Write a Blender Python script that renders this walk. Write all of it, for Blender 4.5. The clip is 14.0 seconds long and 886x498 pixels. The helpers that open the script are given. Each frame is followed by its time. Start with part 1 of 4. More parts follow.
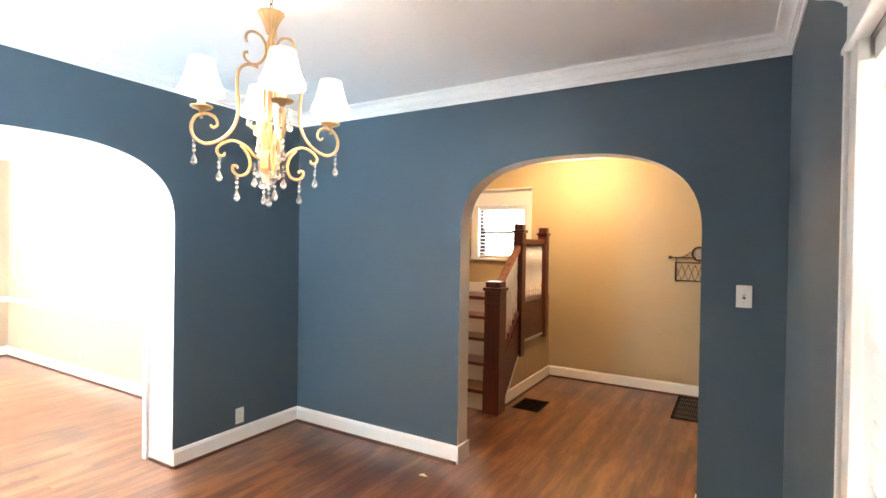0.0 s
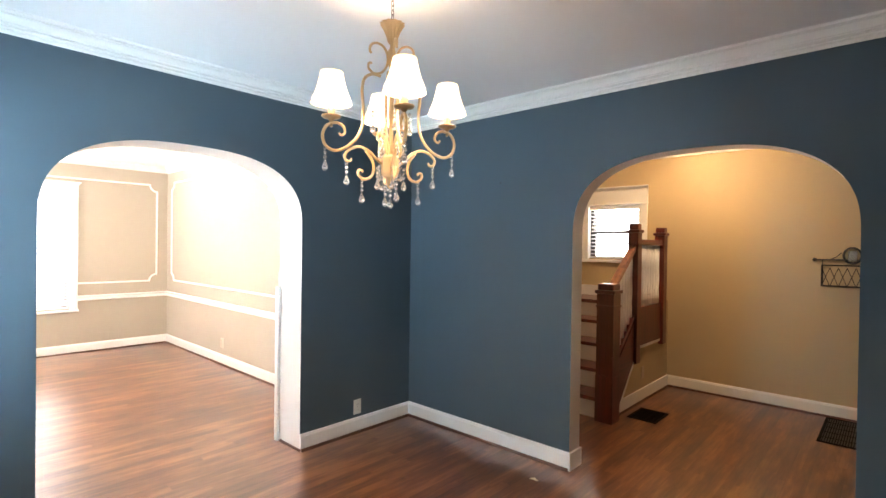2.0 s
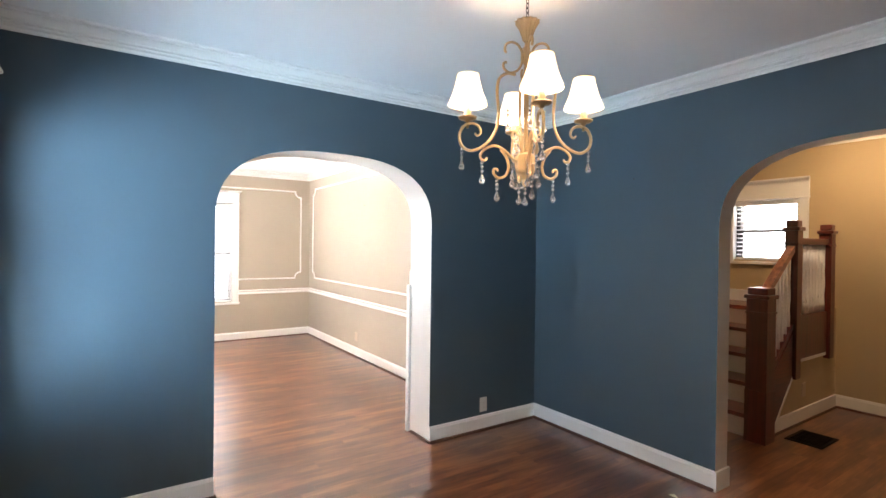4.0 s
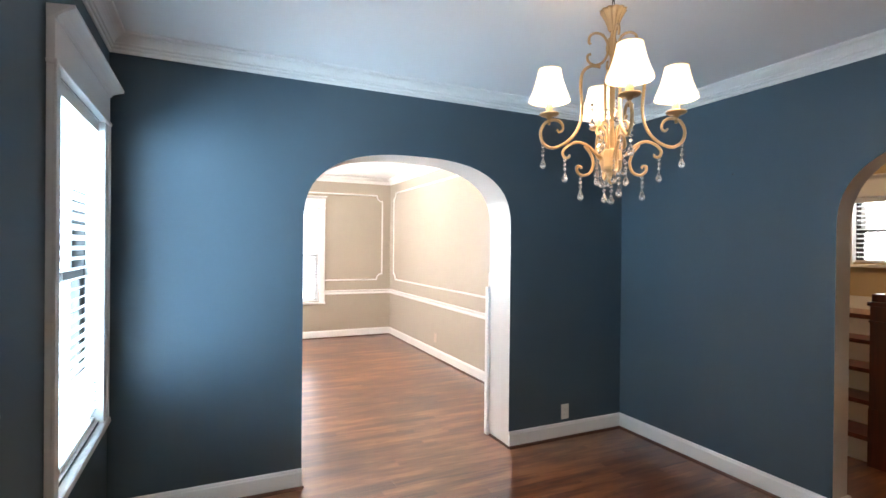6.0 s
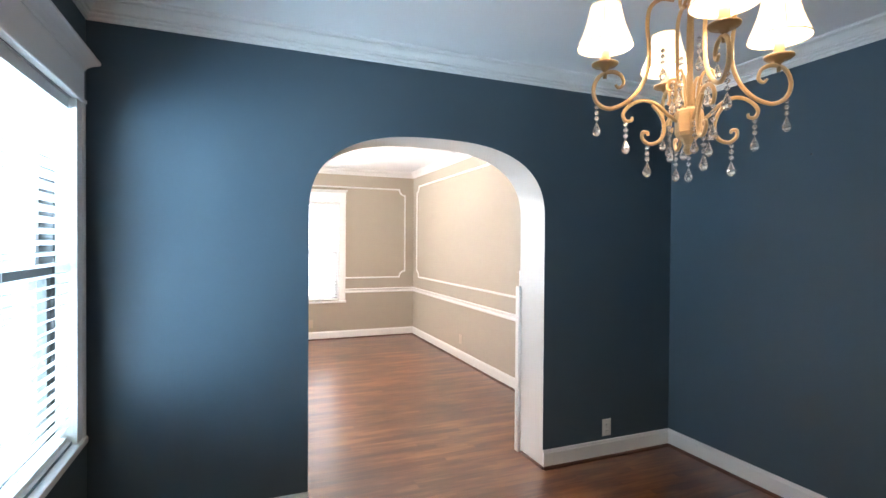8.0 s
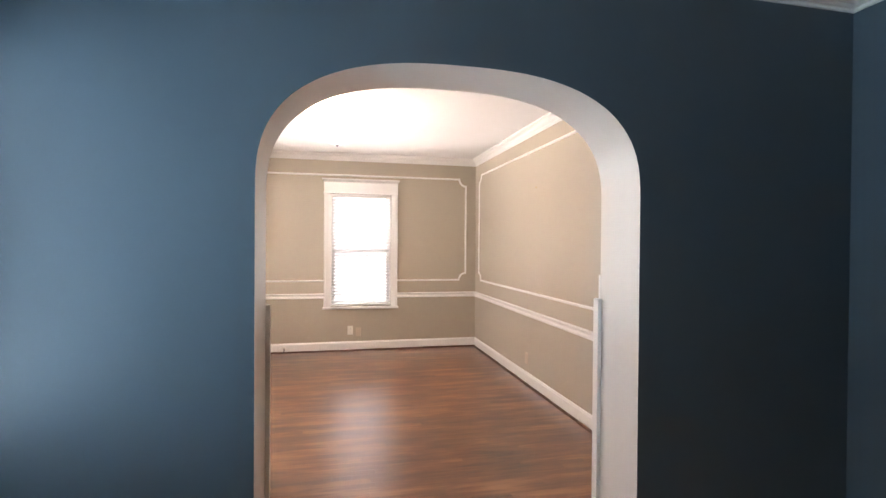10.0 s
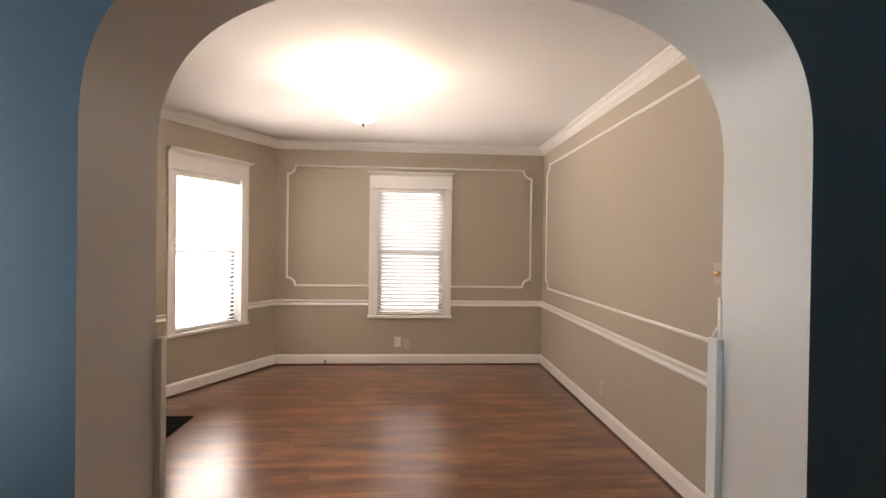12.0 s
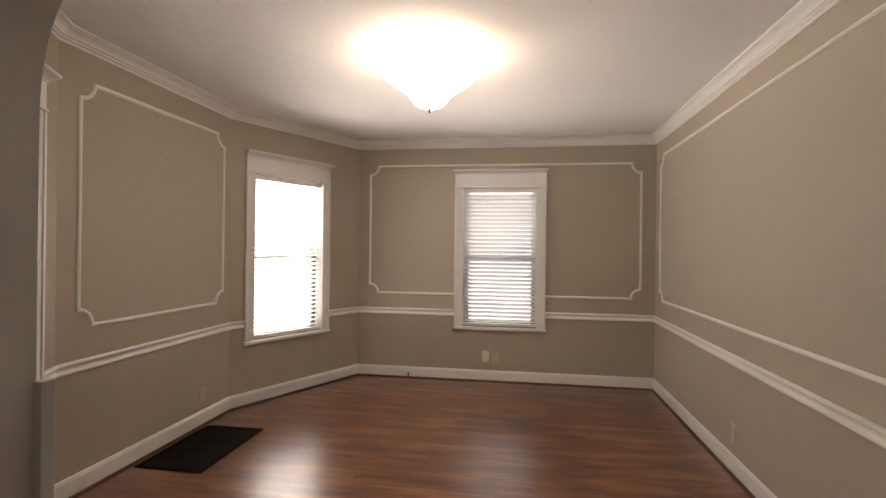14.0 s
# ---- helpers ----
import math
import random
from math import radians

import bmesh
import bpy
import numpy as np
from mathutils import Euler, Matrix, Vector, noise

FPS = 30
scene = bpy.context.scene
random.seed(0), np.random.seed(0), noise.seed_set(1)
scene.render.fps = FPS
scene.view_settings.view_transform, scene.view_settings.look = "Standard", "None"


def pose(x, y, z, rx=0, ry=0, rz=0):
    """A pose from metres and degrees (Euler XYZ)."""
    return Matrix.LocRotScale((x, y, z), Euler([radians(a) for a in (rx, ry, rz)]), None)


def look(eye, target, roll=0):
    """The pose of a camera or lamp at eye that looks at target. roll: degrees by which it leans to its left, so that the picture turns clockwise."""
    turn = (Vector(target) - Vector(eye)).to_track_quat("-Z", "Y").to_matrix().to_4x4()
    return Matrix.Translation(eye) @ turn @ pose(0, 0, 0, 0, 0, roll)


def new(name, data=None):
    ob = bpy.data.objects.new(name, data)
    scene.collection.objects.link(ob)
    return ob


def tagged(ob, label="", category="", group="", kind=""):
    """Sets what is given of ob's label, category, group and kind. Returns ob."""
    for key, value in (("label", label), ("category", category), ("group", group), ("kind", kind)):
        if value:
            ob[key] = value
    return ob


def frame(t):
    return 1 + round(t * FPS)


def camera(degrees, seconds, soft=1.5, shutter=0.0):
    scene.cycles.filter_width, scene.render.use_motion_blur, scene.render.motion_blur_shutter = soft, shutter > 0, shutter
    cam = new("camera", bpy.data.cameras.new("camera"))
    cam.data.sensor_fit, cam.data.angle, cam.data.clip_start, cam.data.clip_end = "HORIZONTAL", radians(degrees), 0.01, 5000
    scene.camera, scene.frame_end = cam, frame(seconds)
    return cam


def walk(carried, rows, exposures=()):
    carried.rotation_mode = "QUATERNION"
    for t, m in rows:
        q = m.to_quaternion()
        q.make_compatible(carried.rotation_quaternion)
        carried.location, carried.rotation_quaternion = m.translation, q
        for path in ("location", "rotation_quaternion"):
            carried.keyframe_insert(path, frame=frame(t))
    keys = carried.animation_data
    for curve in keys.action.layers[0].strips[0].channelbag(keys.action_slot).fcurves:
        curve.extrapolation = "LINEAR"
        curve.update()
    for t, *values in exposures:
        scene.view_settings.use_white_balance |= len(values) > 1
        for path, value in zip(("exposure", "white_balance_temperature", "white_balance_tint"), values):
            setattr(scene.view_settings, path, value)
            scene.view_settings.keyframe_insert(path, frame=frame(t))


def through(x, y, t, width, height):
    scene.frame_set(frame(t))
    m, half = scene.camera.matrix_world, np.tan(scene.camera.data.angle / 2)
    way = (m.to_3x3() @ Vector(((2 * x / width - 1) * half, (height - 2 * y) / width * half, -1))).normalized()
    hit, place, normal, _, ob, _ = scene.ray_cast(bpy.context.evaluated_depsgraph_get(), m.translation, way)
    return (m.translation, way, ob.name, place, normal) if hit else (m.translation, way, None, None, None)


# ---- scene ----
cam = camera(83.6, 14.0, soft=1.5)
PATH = [
    (0, (-0.137, 0.016, 1.515), (-1.153, 1.738, 1.497), 0.9),
    (0.5, (-0.142, 0.005, 1.513), (-1.247, 1.672, 1.496), 0.9),
    (1, (-0.154, -0.005, 1.511), (-1.347, 1.601, 1.491), 0.9),
    (1.5, (-0.161, -0.012, 1.508), (-1.436, 1.529, 1.49), 0.9),
    (2, (-0.174, -0.015, 1.506), (-1.522, 1.462, 1.489), 0.8),
    (2.5, (-0.179, -0.028, 1.5), (-1.603, 1.376, 1.484), 0.8),
    (3, (-0.185, -0.044, 1.498), (-1.681, 1.283, 1.483), 0.8),
    (3.5, (-0.196, -0.058, 1.494), (-1.77, 1.175, 1.477), 0.8),
    (4, (-0.206, -0.071, 1.491), (-1.863, 1.049, 1.474), 0.7),
    (6.5, (-0.24, -0.056, 1.484), (-2.064, 0.765, 1.472), 0.5),
    (7, (-0.275, -0.024, 1.482), (-2.107, 0.778, 1.466), 0.4),
    (7.5, (-0.406, 0.029, 1.471), (-2.248, 0.806, 1.452), 0.5),
    (8, (-0.59, 0.114, 1.471), (-2.444, 0.864, 1.447), 0.4),
    (10.5, (-1.742, 0.824, 1.407), (-3.708, 1.193, 1.391), 0.6),
    (11, (-1.934, 0.913, 1.402), (-3.909, 1.227, 1.389), 0.7),
    (11.5, (-2.128, 0.999, 1.399), (-4.115, 1.23, 1.388), 0.6),
    (12, (-2.331, 1.084, 1.412), (-4.327, 1.217, 1.398), 0.8),
    (12.5, (-2.524, 1.117, 1.42), (-4.521, 1.212, 1.41), 0.7),
    (13, (-2.676, 1.178, 1.419), (-4.676, 1.177, 1.414), 0.7),
    (13.5, (-2.789, 1.242, 1.415), (-4.781, 1.065, 1.413), 0.7),
    (14, (-2.868, 1.288, 1.41), (-4.845, 0.987, 1.411), 0.7),
]
EXPOSURES = [(0.0, 2.12, 7300, 17), (1.0, 1.82, 7300, 17), (2.0, 1.35, 7150, 17), (3.0, 1.03, 6950, 17), (4.0, 0.93, 6800, 17), (6.5, 0.82, 6700, 16), (8.0, 0.58, 6650, 16),
             (10.5, -0.1, 7600, 23), (11.5, -0.4, 7850, 22), (12.5, -0.82, 7900, 22), (14.0, -1.18, 7850, 20)]
walk(cam, [(t, look(eye, target, roll)) for t, eye, target, roll in PATH], EXPOSURES)

# ---------------------------------------------------------------- sizes of the place (metres)
BX0, BX1, BY0, BY1 = -3.33, 0.09, -0.555, 3.02        # blue room
DX0, DX1, DY1, DYE = -8.19, -3.630, 2.67, 2.642                   # dining room
BAY = [(-8.19, -0.47), (-6.80, -1.16), (-5.18, -1.16), (-3.79, -0.47)]
HY0, HY1, HX0, HX1 = 3.16, 5.65, -3.28, 1.30         # hall
CEIL, BLUE_CEIL = 2.595, 2.583

# ---------------------------------------------------------------- world and light
world = bpy.data.worlds.new("sky")
scene.world = world
world.use_nodes = True
wn = world.node_tree.nodes
sky = wn.new("ShaderNodeTexSky")
sky.sky_type, sky.sun_disc = "NISHITA", False
sky.sun_elevation, sky.sun_rotation = radians(42), radians(200)
wn["Background"].inputs["Strength"].default_value = 0.12
world.node_tree.links.new(sky.outputs["Color"], wn["Background"].inputs["Color"])
sun = new("sun", bpy.data.lights.new("sun", "SUN"))
sun.data.energy, sun.data.angle, sun.data.color = 1.0, radians(12), (1.0, 0.95, 0.88)
sun.matrix_world = look((0, 0, 20), (6, -12, 0))


def area_lamp(name, m, w, h, watts, color):
    lamp = new(name, bpy.data.lights.new(name, "AREA"))
    lamp.data.shape, lamp.data.size, lamp.data.size_y = "RECTANGLE", w, h
    lamp.data.energy, lamp.data.color = watts, color
    lamp.matrix_world = m
    return lamp


def point_lamp(name, at, watts, color, radius):
    lamp = new(name, bpy.data.lights.new(name, "POINT"))
    lamp.data.energy, lamp.data.color, lamp.data.shadow_soft_size = watts, color, radius
    lamp.location = at
    return lamp


DAY = (0.88, 0.95, 1.0)
BULB = (1.0, 0.72, 0.42)
WINDOW_WATTS = 62.0
CHANDELIER_WATTS = 14.0
SHADE_GLOW, BOWL_GLOW, HALL_GLOW = 1.5, 28.0, 46.0


# ---------------------------------------------------------------- materials
def base_material(name, rough=0.5, metal=0.0):
    m = bpy.data.materials.new(name)
    m.use_nodes = True
    b = m.node_tree.nodes["Principled BSDF"]
    b.inputs["Roughness"].default_value, b.inputs["Metallic"].default_value = rough, metal
    return m, m.node_tree.nodes, m.node_tree.links, b


def painted(name, color, rough=0.5, vary=0.06, bump=0.06, scale=220.0, coat=0.0):
    """Paint on plaster or wood: roller stipple, faint blotches, slight unevenness of gloss."""
    m, n, l, b = base_material(name, rough)
    tc = n.new("ShaderNodeTexCoord")
    big, fine = n.new("ShaderNodeTexNoise"), n.new("ShaderNodeTexNoise")
    big.inputs["Scale"].default_value, big.inputs["Detail"].default_value = 1.3, 5
    fine.inputs["Scale"].default_value, fine.inputs["Detail"].default_value = scale, 3
    ramp = n.new("ShaderNodeMapRange")
    ramp.inputs["To Min"].default_value, ramp.inputs["To Max"].default_value = 1 - vary, 1 + vary
    hsv = n.new("ShaderNodeHueSaturation")
    hsv.inputs["Color"].default_value = (*color, 1)
    rr = n.new("ShaderNodeMapRange")
    rr.inputs["To Min"].default_value, rr.inputs["To Max"].default_value = rough - 0.06, rough + 0.06
    bp = n.new("ShaderNodeBump")
    bp.inputs["Strength"].default_value, bp.inputs["Distance"].default_value = bump, 0.002
    for t in (big, fine):
        l.new(tc.outputs["Object"], t.inputs["Vector"])
    l.new(big.outputs["Fac"], ramp.inputs["Value"])
    l.new(ramp.outputs["Result"], hsv.inputs["Value"])
    l.new(hsv.outputs["Color"], b.inputs["Base Color"])
    l.new(big.outputs["Fac"], rr.inputs["Value"])
    l.new(rr.outputs["Result"], b.inputs["Roughness"])
    l.new(fine.outputs["Fac"], bp.inputs["Height"])
    l.new(bp.outputs["Normal"], b.inputs["Normal"])
    b.inputs["Coat Weight"].default_value = coat
    return m


def wood(name, dark, light, rough=0.3, axis=1, coat=0.3):
    """Stained, varnished wood with the grain along one axis (0 x, 1 y, 2 z)."""
    m, n, l, b = base_material(name, rough)
    tc = n.new("ShaderNodeTexCoord")
    info = n.new("ShaderNodeObjectInfo")
    geo = n.new("ShaderNodeNewGeometry")
    rnd = n.new("ShaderNodeMath")
    rnd.operation = "ADD"
    l.new(info.outputs["Random"], rnd.inputs[0])
    l.new(geo.outputs["Random Per Island"], rnd.inputs[1])
    wrap = n.new("ShaderNodeMath")
    wrap.operation = "FRACT"
    l.new(rnd.outputs[0], wrap.inputs[0])
    shift = n.new("ShaderNodeVectorMath")
    shift.operation = "SCALE"
    shift.inputs[0].default_value = (37, 53, 71)
    l.new(wrap.outputs[0], shift.inputs["Scale"])
    add = n.new("ShaderNodeVectorMath")
    add.operation = "ADD"
    l.new(geo.outputs["Position"], add.inputs[0])
    l.new(shift.outputs[0], add.inputs[1])
    mp = n.new("ShaderNodeMapping")
    sc = [38.0, 38.0, 38.0]
    sc[axis] = 1.6
    mp.inputs["Scale"].default_value = sc
    l.new(add.outputs[0], mp.inputs["Vector"])
    grain = n.new("ShaderNodeTexNoise")
    grain.inputs["Scale"].default_value, grain.inputs["Detail"].default_value, grain.inputs["Distortion"].default_value = 1.0, 7, 0.6
    l.new(mp.outputs["Vector"], grain.inputs["Vector"])
    wide = n.new("ShaderNodeTexNoise")
    wide.inputs["Scale"].default_value, wide.inputs["Detail"].default_value = 0.9, 4
    l.new(geo.outputs["Position"], wide.inputs["Vector"])
    ramp = n.new("ShaderNodeValToRGB")
    ramp.color_ramp.elements[0].position, ramp.color_ramp.elements[1].position = 0.33, 0.70
    ramp.color_ramp.elements[0].color, ramp.color_ramp.elements[1].color = (*dark, 1), (*light, 1)
    l.new(grain.outputs["Fac"], ramp.inputs["Fac"])
    tone = n.new("ShaderNodeMapRange")
    tone.inputs["To Min"].default_value, tone.inputs["To Max"].default_value = 0.90, 1.10
    l.new(wrap.outputs[0], tone.inputs["Value"])
    wear = n.new("ShaderNodeMapRange")
    wear.inputs["To Min"].default_value, wear.inputs["To Max"].default_value = 0.8, 1.2
    l.new(wide.outputs["Fac"], wear.inputs["Value"])
    mul = n.new("ShaderNodeMath")
    mul.operation = "MULTIPLY"
    l.new(tone.outputs["Result"], mul.inputs[0])
    l.new(wear.outputs["Result"], mul.inputs[1])
    hsv = n.new("ShaderNodeHueSaturation")
    l.new(ramp.outputs["Color"], hsv.inputs["Color"])
    l.new(mul.outputs[0], hsv.inputs["Value"])
    l.new(hsv.outputs["Color"], b.inputs["Base Color"])
    rr = n.new("ShaderNodeMapRange")
    rr.inputs["To Min"].default_value, rr.inputs["To Max"].default_value = max(0.285, rough - 0.05), max(0.30, rough + 0.09)
    l.new(wide.outputs["Fac"], rr.inputs["Value"])
    l.new(rr.outputs["Result"], b.inputs["Roughness"])
    bp = n.new("ShaderNodeBump")
    bp.inputs["Strength"].default_value, bp.inputs["Distance"].default_value = 0.08, 0.001
    l.new(grain.outputs["Fac"], bp.inputs["Height"])
    l.new(bp.outputs["Normal"], b.inputs["Normal"])
    b.inputs["Coat Weight"].default_value, b.inputs["Coat Roughness"].default_value = coat, 0.30
    return m


def strip_floor(name, dark, mid, light):
    """Varnished strip oak, boards along y: broad soft streaks, fine grain, a faint change of tone from board to board."""
    m, n, l, b = base_material(name, 0.25)
    geo, info = n.new("ShaderNodeNewGeometry"), n.new("ShaderNodeObjectInfo")
    off = n.new("ShaderNodeMath")
    off.operation = "ADD"
    l.new(info.outputs["Random"], off.inputs[0])
    l.new(geo.outputs["Random Per Island"], off.inputs[1])
    jump = n.new("ShaderNodeCombineXYZ")
    k = n.new("ShaderNodeMath")
    k.operation, k.inputs[1].default_value = "MULTIPLY", 23.0
    l.new(off.outputs[0], k.inputs[0])
    l.new(k.outputs[0], jump.inputs["Z"])
    add = n.new("ShaderNodeVectorMath")
    add.operation = "ADD"
    l.new(geo.outputs["Position"], add.inputs[0])
    l.new(jump.outputs[0], add.inputs[1])

    def streak(scale, detail, source):
        mp, t = n.new("ShaderNodeMapping"), n.new("ShaderNodeTexNoise")
        mp.inputs["Scale"].default_value = scale
        t.inputs["Scale"].default_value, t.inputs["Detail"].default_value = 1.0, detail
        l.new(source, mp.inputs["Vector"])
        l.new(mp.outputs["Vector"], t.inputs["Vector"])
        return t.outputs["Fac"]

    broad = streak((10.0, 1.9, 1.0), 5, geo.outputs["Position"])
    fine = streak((46.0, 4.5, 1.0), 4, add.outputs[0])
    stain = streak((0.8, 0.8, 1.0), 3, geo.outputs["Position"])

    def weigh(a, wa, c):
        q = n.new("ShaderNodeMath")
        q.operation, q.inputs[1].default_value = "MULTIPLY", wa
        l.new(a, q.inputs[0])
        p = n.new("ShaderNodeMath")
        p.operation = "ADD"
        l.new(q.outputs[0], p.inputs[0])
        if c is None:
            p.inputs[1].default_value = 0.0
        else:
            l.new(c, p.inputs[1])
        return p.outputs[0]

    board = n.new("ShaderNodeMath")
    board.operation = "FRACT"
    l.new(off.outputs[0], board.inputs[0])
    total = weigh(broad, 0.42, weigh(fine, 0.25, weigh(stain, 0.23, weigh(board.outputs[0], 0.10, None))))
    ramp = n.new("ShaderNodeValToRGB")
    e = ramp.color_ramp.elements
    e[0].position, e[0].color = 0.38, (*dark, 1)
    e[1].position, e[1].color = 0.62, (*light, 1)
    c = ramp.color_ramp.elements.new(0.50)
    c.color = (*mid, 1)
    l.new(total, ramp.inputs["Fac"])
    l.new(ramp.outputs["Color"], b.inputs["Base Color"])
    mr = n.new("ShaderNodeMapRange")
    mr.inputs["To Min"].default_value, mr.inputs["To Max"].default_value = 0.30, 0.36
    l.new(broad, mr.inputs["Value"])
    l.new(mr.outputs["Result"], b.inputs["Roughness"])
    bp = n.new("ShaderNodeBump")
    bp.inputs["Strength"].default_value, bp.inputs["Distance"].default_value = 0.05, 0.001
    l.new(fine, bp.inputs["Height"])
    l.new(bp.outputs["Normal"], b.inputs["Normal"])
    b.inputs["Specular IOR Level"].default_value = 0.4
    b.inputs["Coat Weight"].default_value, b.inputs["Coat IOR"].default_value = 1.0, 1.55
    gl = n.new("ShaderNodeMapRange")
    gl.inputs["To Min"].default_value, gl.inputs["To Max"].default_value = 0.17, 0.25
    l.new(stain, gl.inputs["Value"])
    l.new(gl.outputs["Result"], b.inputs["Coat Roughness"])
    return m


def glowing(name, color, strength):
    m, n, l, b = base_material(name)
    b.inputs["Base Color"].default_value = (*color, 1)
    b.inputs["Emission Color"].default_value = (*color, 1)
    b.inputs["Emission Strength"].default_value = strength
    return m


def lit_shade(name, color, light, strength):
    """Cloth or frosted glass with a bulb burning behind it: it gives off light over its whole face, a little unevenly."""
    m, n, l, b = base_material(name, 0.6)
    b.inputs["Base Color"].default_value = (*color, 1)
    b.inputs["Emission Color"].default_value = (*light, 1)
    t, mr = n.new("ShaderNodeTexNoise"), n.new("ShaderNodeMapRange")
    t.inputs["Scale"].default_value, t.inputs["Detail"].default_value = 14, 4
    mr.inputs["To Min"].default_value, mr.inputs["To Max"].default_value = strength * 0.8, strength * 1.2
    l.new(t.outputs["Fac"], mr.inputs["Value"])
    l.new(mr.outputs["Result"], b.inputs["Emission Strength"])
    return m


def translucent(name, color, through, rough=0.8):
    """Thin cloth, plastic or frosted glass that lets part of the light through."""
    m, n, l, b = base_material(name, rough)
    b.inputs["Base Color"].default_value = (*color, 1)
    tr, mx = n.new("ShaderNodeBsdfTranslucent"), n.new("ShaderNodeMixShader")
    tr.inputs["Color"].default_value = (*color, 1)
    weave = n.new("ShaderNodeTexNoise")
    weave.inputs["Scale"].default_value = 90
    mr = n.new("ShaderNodeMapRange")
    mr.inputs["To Min"].default_value, mr.inputs["To Max"].default_value = through - 0.05, through + 0.05
    l.new(weave.outputs["Fac"], mr.inputs["Value"])
    l.new(mr.outputs["Result"], mx.inputs["Fac"])
    l.new(b.outputs[0], mx.inputs[1])
    l.new(tr.outputs[0], mx.inputs[2])
    l.new(mx.outputs[0], n["Material Output"].inputs["Surface"])
    return m


def clear_glass(name, rough=0.0, ior=1.5, clear=1.0):
    m, n, l, b = base_material(name, rough)
    b.inputs["Base Color"].default_value = (1, 1, 1, 1)
    b.inputs["Transmission Weight"].default_value, b.inputs["IOR"].default_value = clear, ior
    return m


def metal(name, color, rough, worn=0.15):
    m, n, l, b = base_material(name, rough, 1.0)
    t = n.new("ShaderNodeTexNoise")
    t.inputs["Scale"].default_value = 60
    mr = n.new("ShaderNodeMapRange")
    mr.inputs["To Min"].default_value, mr.inputs["To Max"].default_value = rough - worn, rough + worn
    l.new(t.outputs["Fac"], mr.inputs["Value"])
    l.new(mr.outputs["Result"], b.inputs["Roughness"])
    b.inputs["Base Color"].default_value = (*color, 1)
    return m


BLUE = painted("slate_blue_paint", (0.060, 0.090, 0.113), 0.45, 0.05, 0.10)
BLUE.node_tree.nodes["Principled BSDF"].inputs["Specular IOR Level"].default_value = 0.3
TAN = painted("tan_paint", (0.410, 0.357, 0.284), 0.55, 0.04, 0.10)
GOLD = painted("warm_beige_paint", (0.48, 0.37, 0.22), 0.55, 0.04, 0.10)
WHITE = painted("white_gloss_paint", (0.80, 0.79, 0.77), 0.32, 0.03, 0.04, 90)
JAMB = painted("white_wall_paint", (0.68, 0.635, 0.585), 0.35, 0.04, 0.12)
CEILING = painted("ceiling_paint", (0.80, 0.795, 0.79), 0.8, 0.03, 0.12, 160)
FLOOR_Y = strip_floor("stained_oak_floor", (0.062, 0.016, 0.006), (0.146, 0.048, 0.019), (0.275, 0.112, 0.048))
SHOE = painted("dark_stain", (0.085, 0.028, 0.014), 0.4, 0.15, 0.05)
STAIR_WOOD = wood("mahogany_stain", (0.052, 0.0068, 0.0046), (0.140, 0.018, 0.011), 0.3, 2)
STAIR_WOOD_Y = wood("mahogany_stain_rail", (0.056, 0.0075, 0.0048), (0.155, 0.021, 0.013), 0.28, 1)
PLATE = painted("ivory_plastic", (0.70, 0.68, 0.62), 0.35, 0.02, 0.0)
PLATE_TAN = painted("painted_plate", (0.51, 0.415, 0.325), 0.45, 0.02, 0.0)
DARK = painted("dark_slot", (0.02, 0.018, 0.016), 0.6, 0.1, 0.0)
IRON = painted("black_iron", (0.022, 0.018, 0.016), 0.45, 0.2, 0.2, 300)
BRONZE = painted("bronze_grille", (0.009, 0.006, 0.005), 0.8, 0.2, 0.1, 300)
BRONZE.node_tree.nodes["Principled BSDF"].inputs["Specular IOR Level"].default_value = 0.05
CREAM = painted("antique_cream_metal", (0.52, 0.345, 0.175), 0.45, 0.25, 0.25, 120)
DRIP = painted("antique_gold_pan", (0.30, 0.19, 0.085), 0.4, 0.25, 0.2, 120)
CANDLE = painted("ivory_candle_sleeve", (0.75, 0.62, 0.42), 0.5, 0.05, 0.05)
SHADE = lit_shade("lit_cream_fabric", (0.90, 0.84, 0.72), (1.0, 0.80, 0.54), SHADE_GLOW)
FROST = lit_shade("lit_frosted_glass", (0.93, 0.92, 0.90), (1.0, 0.93, 0.82), BOWL_GLOW)
FROST_HALL = lit_shade("lit_hall_glass", (0.93, 0.92, 0.90), (1.0, 0.72, 0.42), HALL_GLOW)
SLAT = translucent("white_vinyl_slat", (0.90, 0.90, 0.90), 0.58, 0.4)
CRYSTAL = clear_glass("cut_crystal", 0.02, 1.6, 0.86)
PANE = clear_glass("window_glass", 0.0, 1.45)
BRASS = metal("polished_brass", (0.75, 0.55, 0.25), 0.25)
NICKEL = metal("brushed_nickel", (0.55, 0.53, 0.50), 0.3)
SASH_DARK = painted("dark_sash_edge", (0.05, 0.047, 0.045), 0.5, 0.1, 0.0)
GLOW = glowing("lit_bulb", (1.0, 0.84, 0.62), 100.0)
GRASS = painted("lawn", (0.06, 0.09, 0.035), 0.9, 0.4, 0.4, 30)


